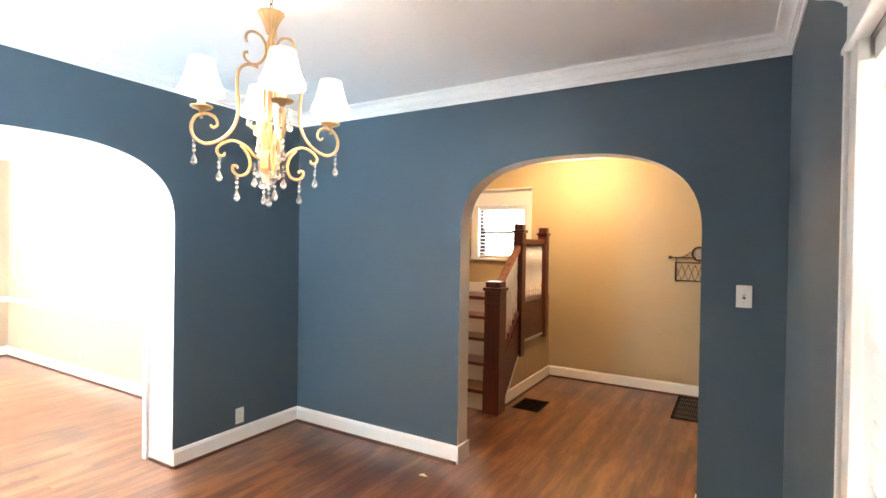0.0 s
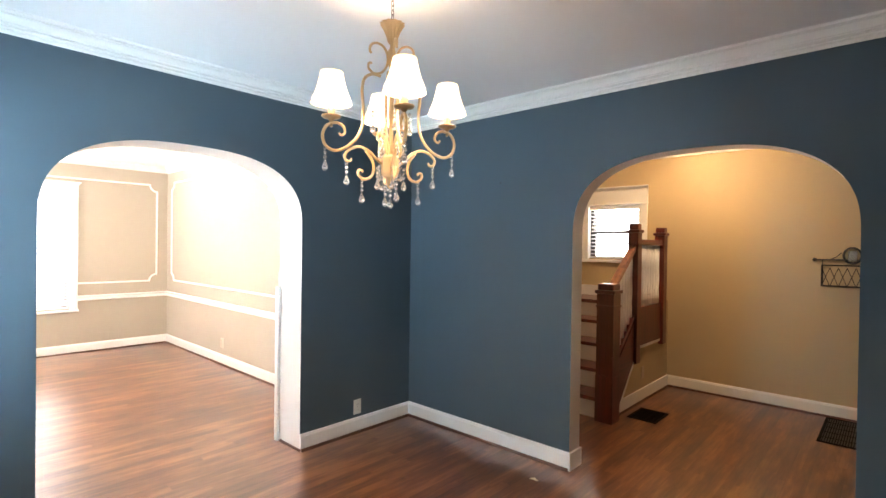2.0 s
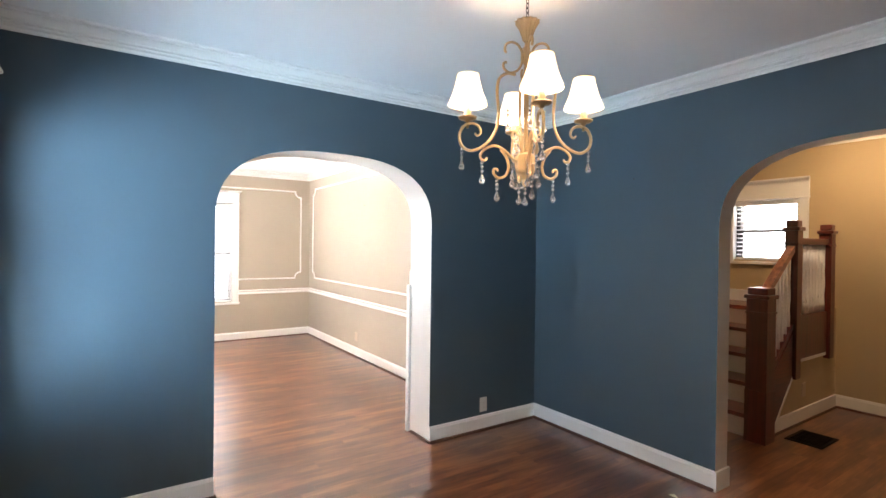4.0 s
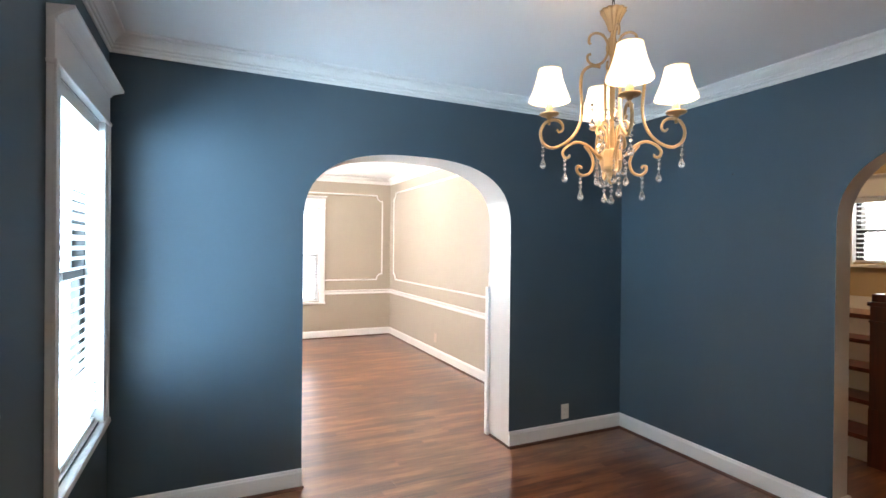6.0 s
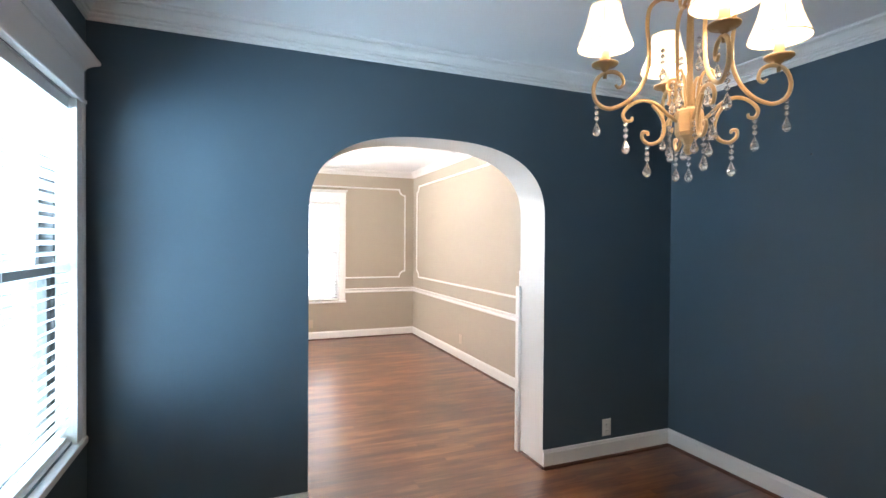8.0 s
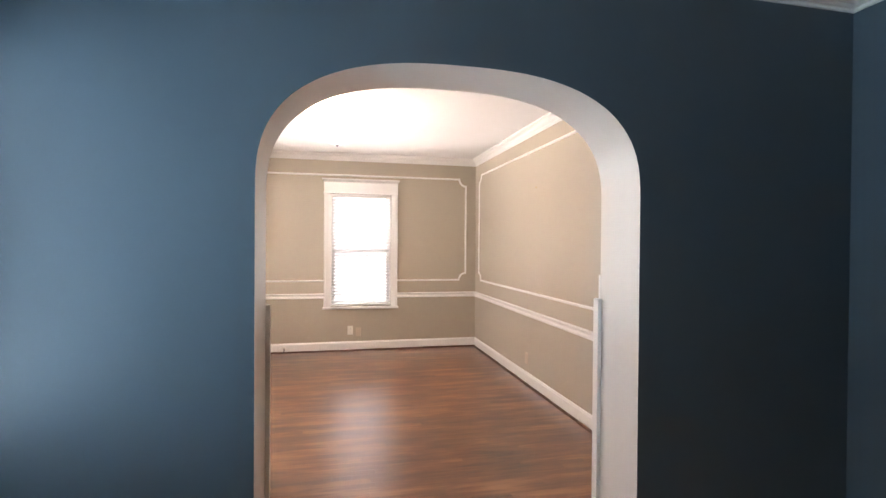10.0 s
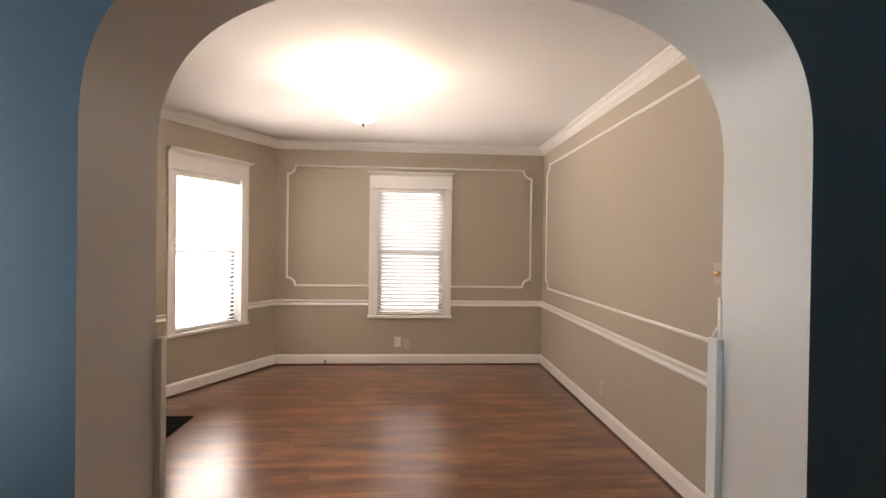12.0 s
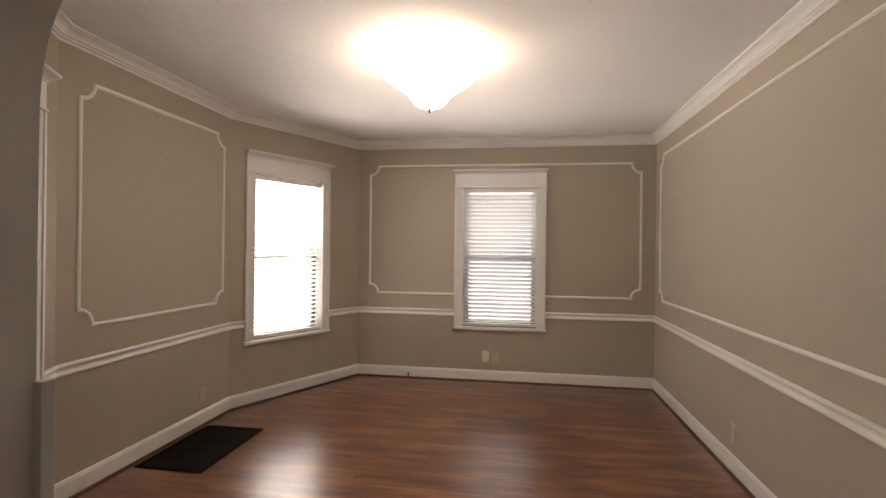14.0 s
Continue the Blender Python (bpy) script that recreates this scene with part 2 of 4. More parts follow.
# ---------------------------------------------------------------- mesh helpers
def part(name, bm, material, parent=None, label="", smooth=False):
    """Links a bmesh as one mesh object, under a thing or under a part."""
    me = bpy.data.meshes.new(name)
    bmesh.ops.recalc_face_normals(bm, faces=bm.faces)
    if smooth:
        for f in bm.faces:
            f.smooth = True
    bm.to_mesh(me)
    bm.free()
    for mat in (material if isinstance(material, (list, tuple)) else [material]):
        me.materials.append(mat)
    ob = new(name, me)
    if parent:
        ob.parent = parent
    if label:
        tagged(ob, label)
    return ob


def empty(name, m=None):
    ob = new(name)
    ob.empty_display_size = 0.05
    if m is not None:
        ob.matrix_world = m
    return ob


def box(bm, x0, x1, y0, y1, z0, z1, bevel=0.0, m=None):
    r = bmesh.ops.create_cube(bm, size=1.0)
    t = Matrix.Translation(((x0 + x1) / 2, (y0 + y1) / 2, (z0 + z1) / 2)) @ Matrix.Diagonal((abs(x1 - x0), abs(y1 - y0), abs(z1 - z0), 1))
    bmesh.ops.transform(bm, matrix=(m @ t) if m is not None else t, verts=r["verts"])
    if bevel:
        es = {e for v in r["verts"] for e in v.link_edges}
        bmesh.ops.bevel(bm, geom=list(es), offset=bevel, segments=2, affect="EDGES", profile=0.6)
    return bm


def boxes(*rows, bevel=0.0):
    bm = bmesh.new()
    for r in rows:
        box(bm, *r, bevel=bevel)
    return bm


def lathe(profile, seg=24, bm=None, at=(0, 0, 0)):
    """A turned body from (radius, height) pairs."""
    bm = bm or bmesh.new()
    rings = []
    for r, z in profile:
        if r < 1e-5:
            rings.append([bm.verts.new((at[0], at[1], at[2] + z))])
        else:
            rings.append([bm.verts.new((at[0] + r * math.cos(2 * math.pi * i / seg), at[1] + r * math.sin(2 * math.pi * i / seg), at[2] + z)) for i in range(seg)])
    for a, b in zip(rings, rings[1:]):
        for i in range(seg):
            j = (i + 1) % seg
            if len(a) == 1 and len(b) > 1:
                bm.faces.new((a[0], b[i], b[j]))
            elif len(b) == 1 and len(a) > 1:
                bm.faces.new((a[i], a[j], b[0]))
            elif len(a) > 1:
                bm.faces.new((a[i], a[j], b[j], b[i]))
    return bm


def tube(points, radius, seg=8, bm=None, taper=None, flat=1.0):
    """A round bar along 3D points."""
    bm = bm or bmesh.new()
    pts = [Vector(p) for p in points]
    rings, side = [], None
    for i, p in enumerate(pts):
        d = (pts[min(i + 1, len(pts) - 1)] - pts[max(i - 1, 0)]).normalized()
        if side is None:
            side = d.orthogonal().normalized()
        side = (side - d * side.dot(d)).normalized()
        up = d.cross(side)
        r = radius * (taper(i / (len(pts) - 1)) if taper else 1)
        rings.append([bm.verts.new(p + r * (math.cos(2 * math.pi * k / seg) * side + flat * math.sin(2 * math.pi * k / seg) * up)) for k in range(seg)])
    for a, b in zip(rings, rings[1:]):
        for k in range(seg):
            bm.faces.new((a[k], a[(k + 1) % seg], b[(k + 1) % seg], b[k]))
    bm.faces.new(rings[0][::-1])
    bm.faces.new(rings[-1])
    return bm


def sweep(path, profile, closed, place, bm=None):
    """Runs a moulding's profile (inward offset, rise) along a 2D path with mitred corners; inward is left of the path."""
    bm = bm or bmesh.new()
    n = len(path)
    rings = []
    for i in range(n):
        p = Vector(path[i])
        a = (p - Vector(path[i - 1])).normalized() if (closed or i > 0) else None
        b = (Vector(path[(i + 1) % n]) - p).normalized() if (closed or i < n - 1) else None
        a, b = a or b, b or a
        na, nb = Vector((-a.y, a.x)), Vector((-b.y, b.x))
        mit = (na + nb) / max(0.2, 1 + na.dot(nb))
        rings.append([bm.verts.new(place(p + mit * d, h)) for d, h in profile])
    m = len(profile)
    for i in range(n if closed else n - 1):
        a, b = rings[i], rings[(i + 1) % n]
        for k in range(m):
            bm.faces.new((a[k], a[(k + 1) % m], b[(k + 1) % m], b[k]))
    if not closed:
        bm.faces.new(rings[0])
        bm.faces.new(rings[-1][::-1])
    return bm


def flat_place(p, h):
    return (p.x, p.y, h)


def wall_frame(a, b):
    """From wall coordinates (along, into the room, up) to the world; the room lies left of a to b."""
    d = (Vector(b) - Vector(a)).normalized()
    return Matrix(((d.x, -d.y, 0, a[0]), (d.y, d.x, 0, a[1]), (0, 0, 1, 0), (0, 0, 0, 1)))


def arch_curve(u0, u1, spring, top, n=120, power=2.62):
    c, a, b = (u0 + u1) / 2, (u1 - u0) / 2, top - spring
    out = []
    for i in range(n + 1):
        t = math.pi * (1 - i / n)
        cx, sx = math.cos(t), math.sin(t)
        out.append((c + a * math.copysign(abs(cx) ** (2 / power), cx), spring + b * abs(sx) ** (2 / power)))
    return out


def wall_slab(name, a, b, depth, height, room_mat, far_mat, reveal_mat, label, openings=(), arch=None, extra=(0, 0)):
    """A wall from a to b, thick away from the room, with square openings (u0, u1, z0, z1) or one arch (u0, u1, spring, top)."""
    length = (Vector(b) - Vector(a)).length
    u_a, u_b = -extra[0], length + extra[1]
    bm = bmesh.new()

    def quad(pts, idx):
        f = bm.faces.new([bm.verts.new(p) for p in pts])
        f.material_index = idx

    def both(poly):
        quad([(u, 0, z) for u, z in poly], 0)
        quad([(u, -depth, z) for u, z in reversed(poly)], 1)

    def lining(p, q):
        quad([(p[0], 0, p[1]), (p[0], -depth, p[1]), (q[0], -depth, q[1]), (q[0], 0, q[1])], 2)

    if arch:
        u0, u1, spring, top = arch
        c = arch_curve(u0, u1, spring, top)
        both([(u_a, 0), (u0, 0), (u0, height), (u_a, height)])
        both([(u1, 0), (u_b, 0), (u_b, height), (u1, height)])
        for p, q in zip(c, c[1:]):
            both([p, q, (q[0], height), (p[0], height)])
            lining(p, q)
        lining((u0, 0), (u0, spring))
        lining((u1, spring), (u1, 0))
    else:
        us = sorted({u_a, u_b, *[o[0] for o in openings], *[o[1] for o in openings]})
        for p, q in zip(us, us[1:]):
            o = [w for w in openings if w[0] <= p + 1e-6 and q <= w[1] + 1e-6]
            if o:
                both([(p, 0), (q, 0), (q, o[0][2]), (p, o[0][2])])
                both([(p, o[0][3]), (q, o[0][3]), (q, height), (p, height)])
            else:
                both([(p, 0), (q, 0), (q, height), (p, height)])
        for u0, u1, z0, z1 in openings:
            for p, q in (((u0, z0), (u0, z1)), ((u0, z1), (u1, z1)), ((u1, z1), (u1, z0)), ((u1, z0), (u0, z0))):
                lining(p, q)
    for u, z, u2, z2 in ((u_a, 0, u_a, height), (u_b, 0, u_b, height), (u_a, height, u_b, height)):
        quad([(u, 0, z), (u, -depth, z), (u2, -depth, z2), (u2, 0, z2)], 1)
    bmesh.ops.remove_doubles(bm, verts=bm.verts, dist=1e-5)
    bm.transform(wall_frame(a, b))
    ob = part(name, bm, [room_mat, far_mat, reveal_mat])
    return tagged(ob, label, "wall", kind="structure")


# ---------------------------------------------------------------- walls
WIN_W, WIN_Z0, WIN_Z1 = 0.79, 0.62, 2.07
DIN_Z0, BAY_Z0 = 0.597, 0.585


def opening_at(u, z0=WIN_Z0, z1=WIN_Z1, w=WIN_W):
    return (u - w / 2, u + w / 2, z0, z1)


# blue room
AY0, AY1 = 0.444, 1.935
GX0, GX1 = -1.770, -0.294
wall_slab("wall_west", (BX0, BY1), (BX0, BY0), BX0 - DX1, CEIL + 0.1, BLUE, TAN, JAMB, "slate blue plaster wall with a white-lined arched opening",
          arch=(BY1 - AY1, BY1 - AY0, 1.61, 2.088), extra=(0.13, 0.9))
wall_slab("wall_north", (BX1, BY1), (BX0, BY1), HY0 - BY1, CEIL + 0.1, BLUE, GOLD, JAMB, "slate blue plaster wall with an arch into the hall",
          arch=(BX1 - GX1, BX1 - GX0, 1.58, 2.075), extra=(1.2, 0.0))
S_WIN = 0.61     # from the corner by the arch
wall_slab("wall_south", (BX0, BY0), (BX1, BY0), 0.2, CEIL + 0.1, BLUE, JAMB, WHITE, "slate blue plaster wall with one window",
          openings=[opening_at(S_WIN)], extra=(0.0, 0.2))
E_WIN, E_TOP = 1.475, 1.945
wall_slab("wall_east", (BX1, BY0), (BX1, BY1), 0.2, CEIL + 0.1, BLUE, JAMB, WHITE, "slate blue plaster wall with one window",
          openings=[opening_at(E_WIN, z1=E_TOP)])
# dining room
F_WIN = DY1 - 1.09
wall_slab("wall_dining_west", (DX0, DY1), BAY[0], 0.2, CEIL + 0.1, TAN, JAMB, WHITE, "tan plaster wall with one window", openings=[opening_at(F_WIN, DIN_Z0)], extra=(0.2, 0.05))
wall_slab("wall_dining_north", (DX1, DYE), (DX0, DY1), 0.2, CEIL + 0.1, TAN, JAMB, WHITE, "tan plaster wall with panel moulding")
BAY_LEN = (Vector(BAY[1]) - Vector(BAY[0])).length
B_WIN = BAY_LEN - 0.62
B_WIN_E = 0.68
wall_slab("wall_bay_west", BAY[0], BAY[1], 0.2, CEIL + 0.1, TAN, JAMB, WHITE, "tan angled bay wall with one window", openings=[opening_at(B_WIN, BAY_Z0)], extra=(0.0, 0.05))
wall_slab("wall_bay_south", BAY[1], BAY[2], 0.2, CEIL + 0.1, TAN, JAMB, WHITE, "tan bay wall with panel moulding")
wall_slab("wall_bay_east", BAY[2], BAY[3], 0.2, CEIL + 0.1, TAN, JAMB, WHITE, "tan angled bay wall with one window", openings=[opening_at(B_WIN_E, BAY_Z0)], extra=(0.05, 0.0))
wall_slab("wall_dining_southeast", BAY[3], (DX1, BAY[3][1]), 0.2, CEIL + 0.1, TAN, JAMB, WHITE, "tan plaster wall beside the bay")
# hall
H_WIN = HX1 + 2.63
wall_slab("wall_hall_north", (HX1, HY1), (HX0, HY1), 0.2, CEIL + 0.1, GOLD, JAMB, WHITE, "warm beige hall wall with a stair window", openings=[opening_at(H_WIN, 1.37, 2.0, 0.62)], extra=(0.2, 0.2))
wall_slab("wall_hall_west", (HX0, HY1), (HX0, HY0), 0.2, CEIL + 0.1, GOLD, JAMB, WHITE, "warm beige stair wall")
wall_slab("wall_hall_east", (HX1, HY0), (HX1, HY1), 0.2, CEIL + 0.1, GOLD, JAMB, WHITE, "warm beige hall end wall")

# ceilings
def slab(name, pts, z0, z1, mat, label, cat, kind="structure"):
    bm = bmesh.new()
    lo = [bm.verts.new((x, y, z0)) for x, y in pts]
    hi = [bm.verts.new((x, y, z1)) for x, y in pts]
    bm.faces.new(lo[::-1])
    bm.faces.new(hi)
    for i in range(len(pts)):
        j = (i + 1) % len(pts)
        bm.faces.new((lo[i], lo[j], hi[j], hi[i]))
    return tagged(part(name, bm, mat), label, cat, kind=kind)


BLUE_LOOP = [(BX0, BY0), (BX1, BY0), (BX1, BY1), (BX0, BY1)]
DINING_LOOP = [(DX0, BAY[0][1]), BAY[1], BAY[2], BAY[3], (DX1, BAY[3][1]), (DX1, DYE), (DX0, DY1)]
HALL_LOOP = [(HX0, HY0), (HX1, HY0), (HX1, HY1), (HX0, HY1)]
slab("ceiling", BLUE_LOOP, BLUE_CEIL, CEIL + 0.08, CEILING, "flat white painted plaster ceiling", "ceiling")
slab("ceiling_dining", DINING_LOOP, CEIL, CEIL + 0.08, CEILING, "flat white painted plaster ceiling", "ceiling")
slab("ceiling_hall", HALL_LOOP, CEIL, CEIL + 0.08, CEILING, "flat white painted plaster ceiling", "ceiling")
FOOTPRINT = [(-8.38, -0.6), (-6.86, -1.35), (-5.12, -1.35), (-3.70, -0.66), (-3.63, -0.75), (0.28, -0.75), (0.28, 3.02), (1.49, 3.02), (1.49, 6.04), (-3.47, 6.04), (-3.47, 2.85), (-8.38, 2.85)]
slab("roof", FOOTPRINT, CEIL + 0.12, CEIL + 0.3, JAMB, "flat roof deck over the rooms", "roof")

# mouldings
CROWN_OUT = 0.8
CROWN = [(0.0, 0.104), (0.010, 0.104), (0.014, 0.099), (0.014, 0.090), (0.006, 0.088), (0.006, 0.083), (0.022, 0.081), (0.027, 0.075), (0.025, 0.070), (0.016, 0.068), (0.016, 0.064), (0.034, 0.061),
         (0.037, 0.055), (0.035, 0.051), (0.046, 0.040), (0.060, 0.031), (0.076, 0.025), (0.088, 0.023), (0.080, 0.020), (0.080, 0.016), (0.102, 0.014), (0.106, 0.009), (0.106, 0.0), (0.0, 0.0)]


def crown(top, k=1.0):
    return [(d * CROWN_OUT * k, top - h * k) for d, h in CROWN]


BASE = [(0.0, 0.0), (0.015, 0.0), (0.015, 0.102), (0.011, 0.108), (0.011, 0.113), (0.006, 0.122), (0.0, 0.122)]
SHOE_P = [(0.015, 0.0), (0.030, 0.0), (0.029, 0.008), (0.024, 0.015), (0.015, 0.018)]
RAIL = [(0.0, 0.690), (0.013, 0.690), (0.019, 0.698), (0.018, 0.708), (0.010, 0.716), (0.006, 0.722), (0.006, 0.734), (0.012, 0.739), (0.021, 0.745), (0.024, 0.755), (0.016, 0.766), (0.0, 0.766)]
RAIL = [(d, 0.693 + (z - 0.690) * 0.9) for d, z in RAIL]


def trim(name, path, profile, mat, label, closed=False):
    return tagged(part(name, sweep(path, profile, closed, flat_place), mat), label, "moulding", kind="structure")


trim("crown_moulding", BLUE_LOOP, crown(BLUE_CEIL, 0.94), WHITE, "white stepped crown moulding", True)
trim("crown_moulding_dining", DINING_LOOP, crown(CEIL, 0.87), WHITE, "white stepped crown moulding", True)
trim("crown_moulding_hall", HALL_LOOP, crown(CEIL), WHITE, "white stepped crown moulding", True)
RUNS = [
    [(BX0, AY0), (BX0, BY0), (BX1, BY0), (BX1, BY1), (GX1, BY1)],
    [(GX0, BY1), (BX0, BY1), (BX0, AY1)],
    [(DX1, AY1), (DX1, DYE), (DX0, DY1), BAY[0], BAY[1], BAY[2], BAY[3], (DX1, BAY[3][1]), (DX1, AY0)],
    [(GX1, HY0), (HX1, HY0), (HX1, HY1), (-2.0, HY1)],
]
for run in RUNS:
    trim("baseboard", run, BASE, WHITE, "white painted wooden baseboard")
    trim("shoe_moulding", run, SHOE_P, SHOE, "dark stained quarter-round shoe moulding")


def along(a, b, u):
    return tuple(Vector(a) + (Vector(b) - Vector(a)).normalized() * u)


CAS = 0.482      # half the casing's width
RAILS = [
    [(DX1, AY1 + 0.03), (DX1, DYE), (DX0, DY1), (DX0, 1.09 + CAS)],
    [(DX0, 1.09 - CAS), BAY[0], along(BAY[0], BAY[1], B_WIN - CAS)],
    [along(BAY[0], BAY[1], B_WIN + CAS), BAY[1], BAY[2], along(BAY[2], BAY[3], B_WIN_E - CAS)],
    [along(BAY[2], BAY[3], B_WIN_E + CAS), BAY[3], (DX1, BAY[3][1]), (DX1, AY0 - 0.03)],
]
for run in RAILS:
    trim("chair_rail", run, RAIL, WHITE, "white double-beaded chair rail")


def panel_path(u0, u1, z0, z1, r=0.095, n=6):
    """A rectangle with corners scooped inwards."""
    out = []
    for cx, cz, a0 in ((u0, z0, 90), (u1, z0, 180), (u1, z1, 270), (u0, z1, 0)):
        for i in range(n + 1):
            t = radians(a0 - 90 * i / n)
            out.append((cx + r * math.cos(t), cz + r * math.sin(t)))
    return out


PICTURE = [(-0.015, 0.0), (-0.015, 0.006), (-0.008, 0.012), (0.002, 0.014), (0.010, 0.011), (0.015, 0.005), (0.015, 0.0)]
PICTURE = [(u * 0.8, d) for u, d in PICTURE]


def panel(name, a, b, u0, u1, z0, z1, gap=None):
    m = wall_frame(a, b)

    def place(p, h):
        return m @ Vector((p.x, h, p.y))

    path = panel_path(u0, u1, z0, z1)
    if gap:
        k = 7   # the run along the bottom goes from point 6 to point 7
        path = [(gap[1], z0)] + path[k:] + path[:k] + [(gap[0], z0)]
    return tagged(part(name, sweep(path, PICTURE, not gap, place), WHITE), "white wooden panel moulding with scooped corners", "moulding", kind="structure")


panel("panel_moulding_west", (DX0, DY1), BAY[0], DY1 - 2.525, DY1 + 0.34, 0.925, 2.315, (F_WIN - CAS, F_WIN + CAS))
panel("panel_moulding_north", (DX1, DYE), (DX0, DY1), DX1 + 4.677, DX1 + 8.0, 0.935, 2.35)
panel("panel_moulding_bay", BAY[1], BAY[2], 6.80 - 6.69, 6.80 - 5.315, 0.945, 2.335)


# ---------------------------------------------------------------- floors
slab("subfloor", FOOTPRINT, -0.25, -0.022, SHOE, "dark timber subfloor under the boards", "floor")
floor = tagged(empty("floor", Matrix()), "reddish-brown varnished oak strip floor, glossy and worn", "floor", kind="structure")
slab("ground", [(-900, -900), (900, -900), (900, 900), (-900, 900)], -1.1, -0.9, GRASS, "mown green lawn round the house", "ground")


# ---------------------------------------------------------------- windows and blinds
def window(name, a, b, u, z0=WIN_Z0, z1=WIN_Z1, w=WIN_W, tilt=50.0, watts=WINDOW_WATTS, day=None, dark_track=False, side=0.0, low=0.0, head=0.150, bounce=0.0):
    """A double-hung window in its white casing, its blind, and the daylight outside it."""
    m = wall_frame(a, b) @ Matrix.Translation((u, 0, 0))
    win = tagged(empty(name, m), "white-cased double-hung window with a tall flat header", "window", kind="structure")
    h = w / 2
    for s in (-1, 1):
        x0, x1 = sorted((s * (h - 0.004), s * (h + 0.086)))
        part("side_casing", boxes((x0, x1, 0.0, 0.021, z0 - 0.02, z1 + 0.005), bevel=0.003), WHITE, win)
        xa, xb = sorted((s * (h + 0.064), s * (h + 0.088)))
        part("casing_bead", boxes((xa, xb, 0.021, 0.030, z0 - 0.02, z1 + 0.003), bevel=0.003), WHITE, win)
    # header: fillet, flat board, stepped crown
    hd = part("header", boxes((-h - 0.089, h + 0.089, 0.0, 0.025, z1 + 0.014, z1 + head), bevel=0.002), WHITE, win)
    part("fillet", boxes((-h - 0.097, h + 0.097, 0.0, 0.034, z1, z1 + 0.016), bevel=0.005), WHITE, win)
    cap = [(0.0, 0.0), (0.030, 0.0), (0.034, 0.010), (0.052, 0.022), (0.074, 0.030), (0.082, 0.034), (0.082, 0.046), (0.0, 0.046)]
    bm = bmesh.new()
    rings = []
    for x, sx in ((-h - 0.089, -1), (h + 0.089, 1)):
        rings.append([bm.verts.new((x + sx * 0.35 * max(0, d - 0.025), d, z1 + head - 0.004 + hh)) for d, hh in cap])
    n = len(cap)
    for k in range(n):
        bm.faces.new((rings[0][k], rings[0][(k + 1) % n], rings[1][(k + 1) % n], rings[1][k]))
    bm.faces.new(rings[0])
    bm.faces.new(rings[1][::-1])
    part("header_crown", bm, WHITE, win)
    part("window_sill", boxes((-h - 0.102, h + 0.102, -0.05, 0.036, z0 - 0.046, z0 - 0.014), bevel=0.009), WHITE, win)
    mid = (z0 + z1) / 2
    # jamb liners, then the sashes
    for s in (-1, 1):
        x0, x1 = sorted((s * h, s * (h - 0.018)))
        part("jamb_liner", boxes((x0, x1, -0.15, -0.058, z0 - 0.012, z1)), SASH_DARK if dark_track else WHITE, win, "side sash track")
    # lower sash is near-black, upper sash white
    for nm, y0, y1, za, zb in (("upper_sash", -0.142, -0.106, mid - 0.02, z1), ("lower_sash", -0.104, -0.068, z0 - 0.012, mid + 0.02)):
        sw = h - 0.018
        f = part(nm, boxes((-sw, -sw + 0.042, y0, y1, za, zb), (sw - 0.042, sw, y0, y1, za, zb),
                           (-sw + 0.042, sw - 0.042, y0, y1, za, za + 0.04), (-sw + 0.042, sw - 0.042, y0, y1, zb - 0.04, zb), bevel=0.002), SASH_DARK if nm == "lower_sash" else WHITE, win, "near-black sash frame" if nm == "lower_sash" else "")
        g = part("pane", boxes((-sw + 0.040, sw - 0.040, (y0 + y1) / 2 - 0.002, (y0 + y1) / 2 + 0.002, za + 0.038, zb - 0.038)), PANE, f)
        g.visible_shadow = False
    # near-black paint stands for the rail's silhouette against the daylight
    part("meeting_rail_edge", boxes((-h + 0.02, h - 0.02, -0.068, -0.061, mid - 0.019, mid + 0.012), bevel=0.002), SASH_DARK, win, "meeting rail edge, backlit silhouette put into dark paint")
    part("sash_lock", boxes((-0.028, 0.028, -0.10, -0.066, mid + 0.02, mid + 0.034), bevel=0.004), NICKEL, win, "small metal sash lock")
    # blind
    blind = tagged(empty("window_blind", m), "white horizontal slatted blind, lowered, sunlit from behind", "blind", "window blinds")
    top, low = z1 - 0.004, z0 + 0.012
    part("headrail", boxes((-h + 0.008, h - 0.008, -0.056, -0.006, top - 0.045, top), bevel=0.003), WHITE, blind)
    pitch = 0.0425
    count = int((top - 0.06 - low - 0.03) / pitch)
    pitch = (top - 0.075 - low) / count
    mesh = None
    for i in range(count):
        z = top - 0.075 - i * pitch
        if mesh is None:
            bm = bmesh.new()
            sl = [(-0.024, -0.0015), (-0.012, 0.0012), (0.0, 0.0022), (0.012, 0.0012), (0.024, -0.0015)]
            r0 = [bm.verts.new((-h + 0.012, y, zz)) for y, zz in sl] + [bm.verts.new((-h + 0.012, y, zz - 0.0026)) for y, zz in reversed(sl)]
            r1 = [bm.verts.new((h - 0.012, v.co.y, v.co.z)) for v in r0]
            k = len(r0)
            for j in range(k):
                bm.faces.new((r0[j], r0[(j + 1) % k], r1[(j + 1) % k], r1[j]))
            bm.faces.new(r0)
            bm.faces.new(r1[::-1])
            ob = part("slat", bm, SLAT, blind)
            mesh = ob.data
        else:
            ob = new("slat", mesh)
            ob.parent = blind
        ob.matrix_local = Matrix.Translation((0, -0.031, z)) @ Matrix.Rotation(radians(tilt + random.uniform(-0.25, 0.25)), 4, "X")
    zl = top - 0.075 - count * pitch
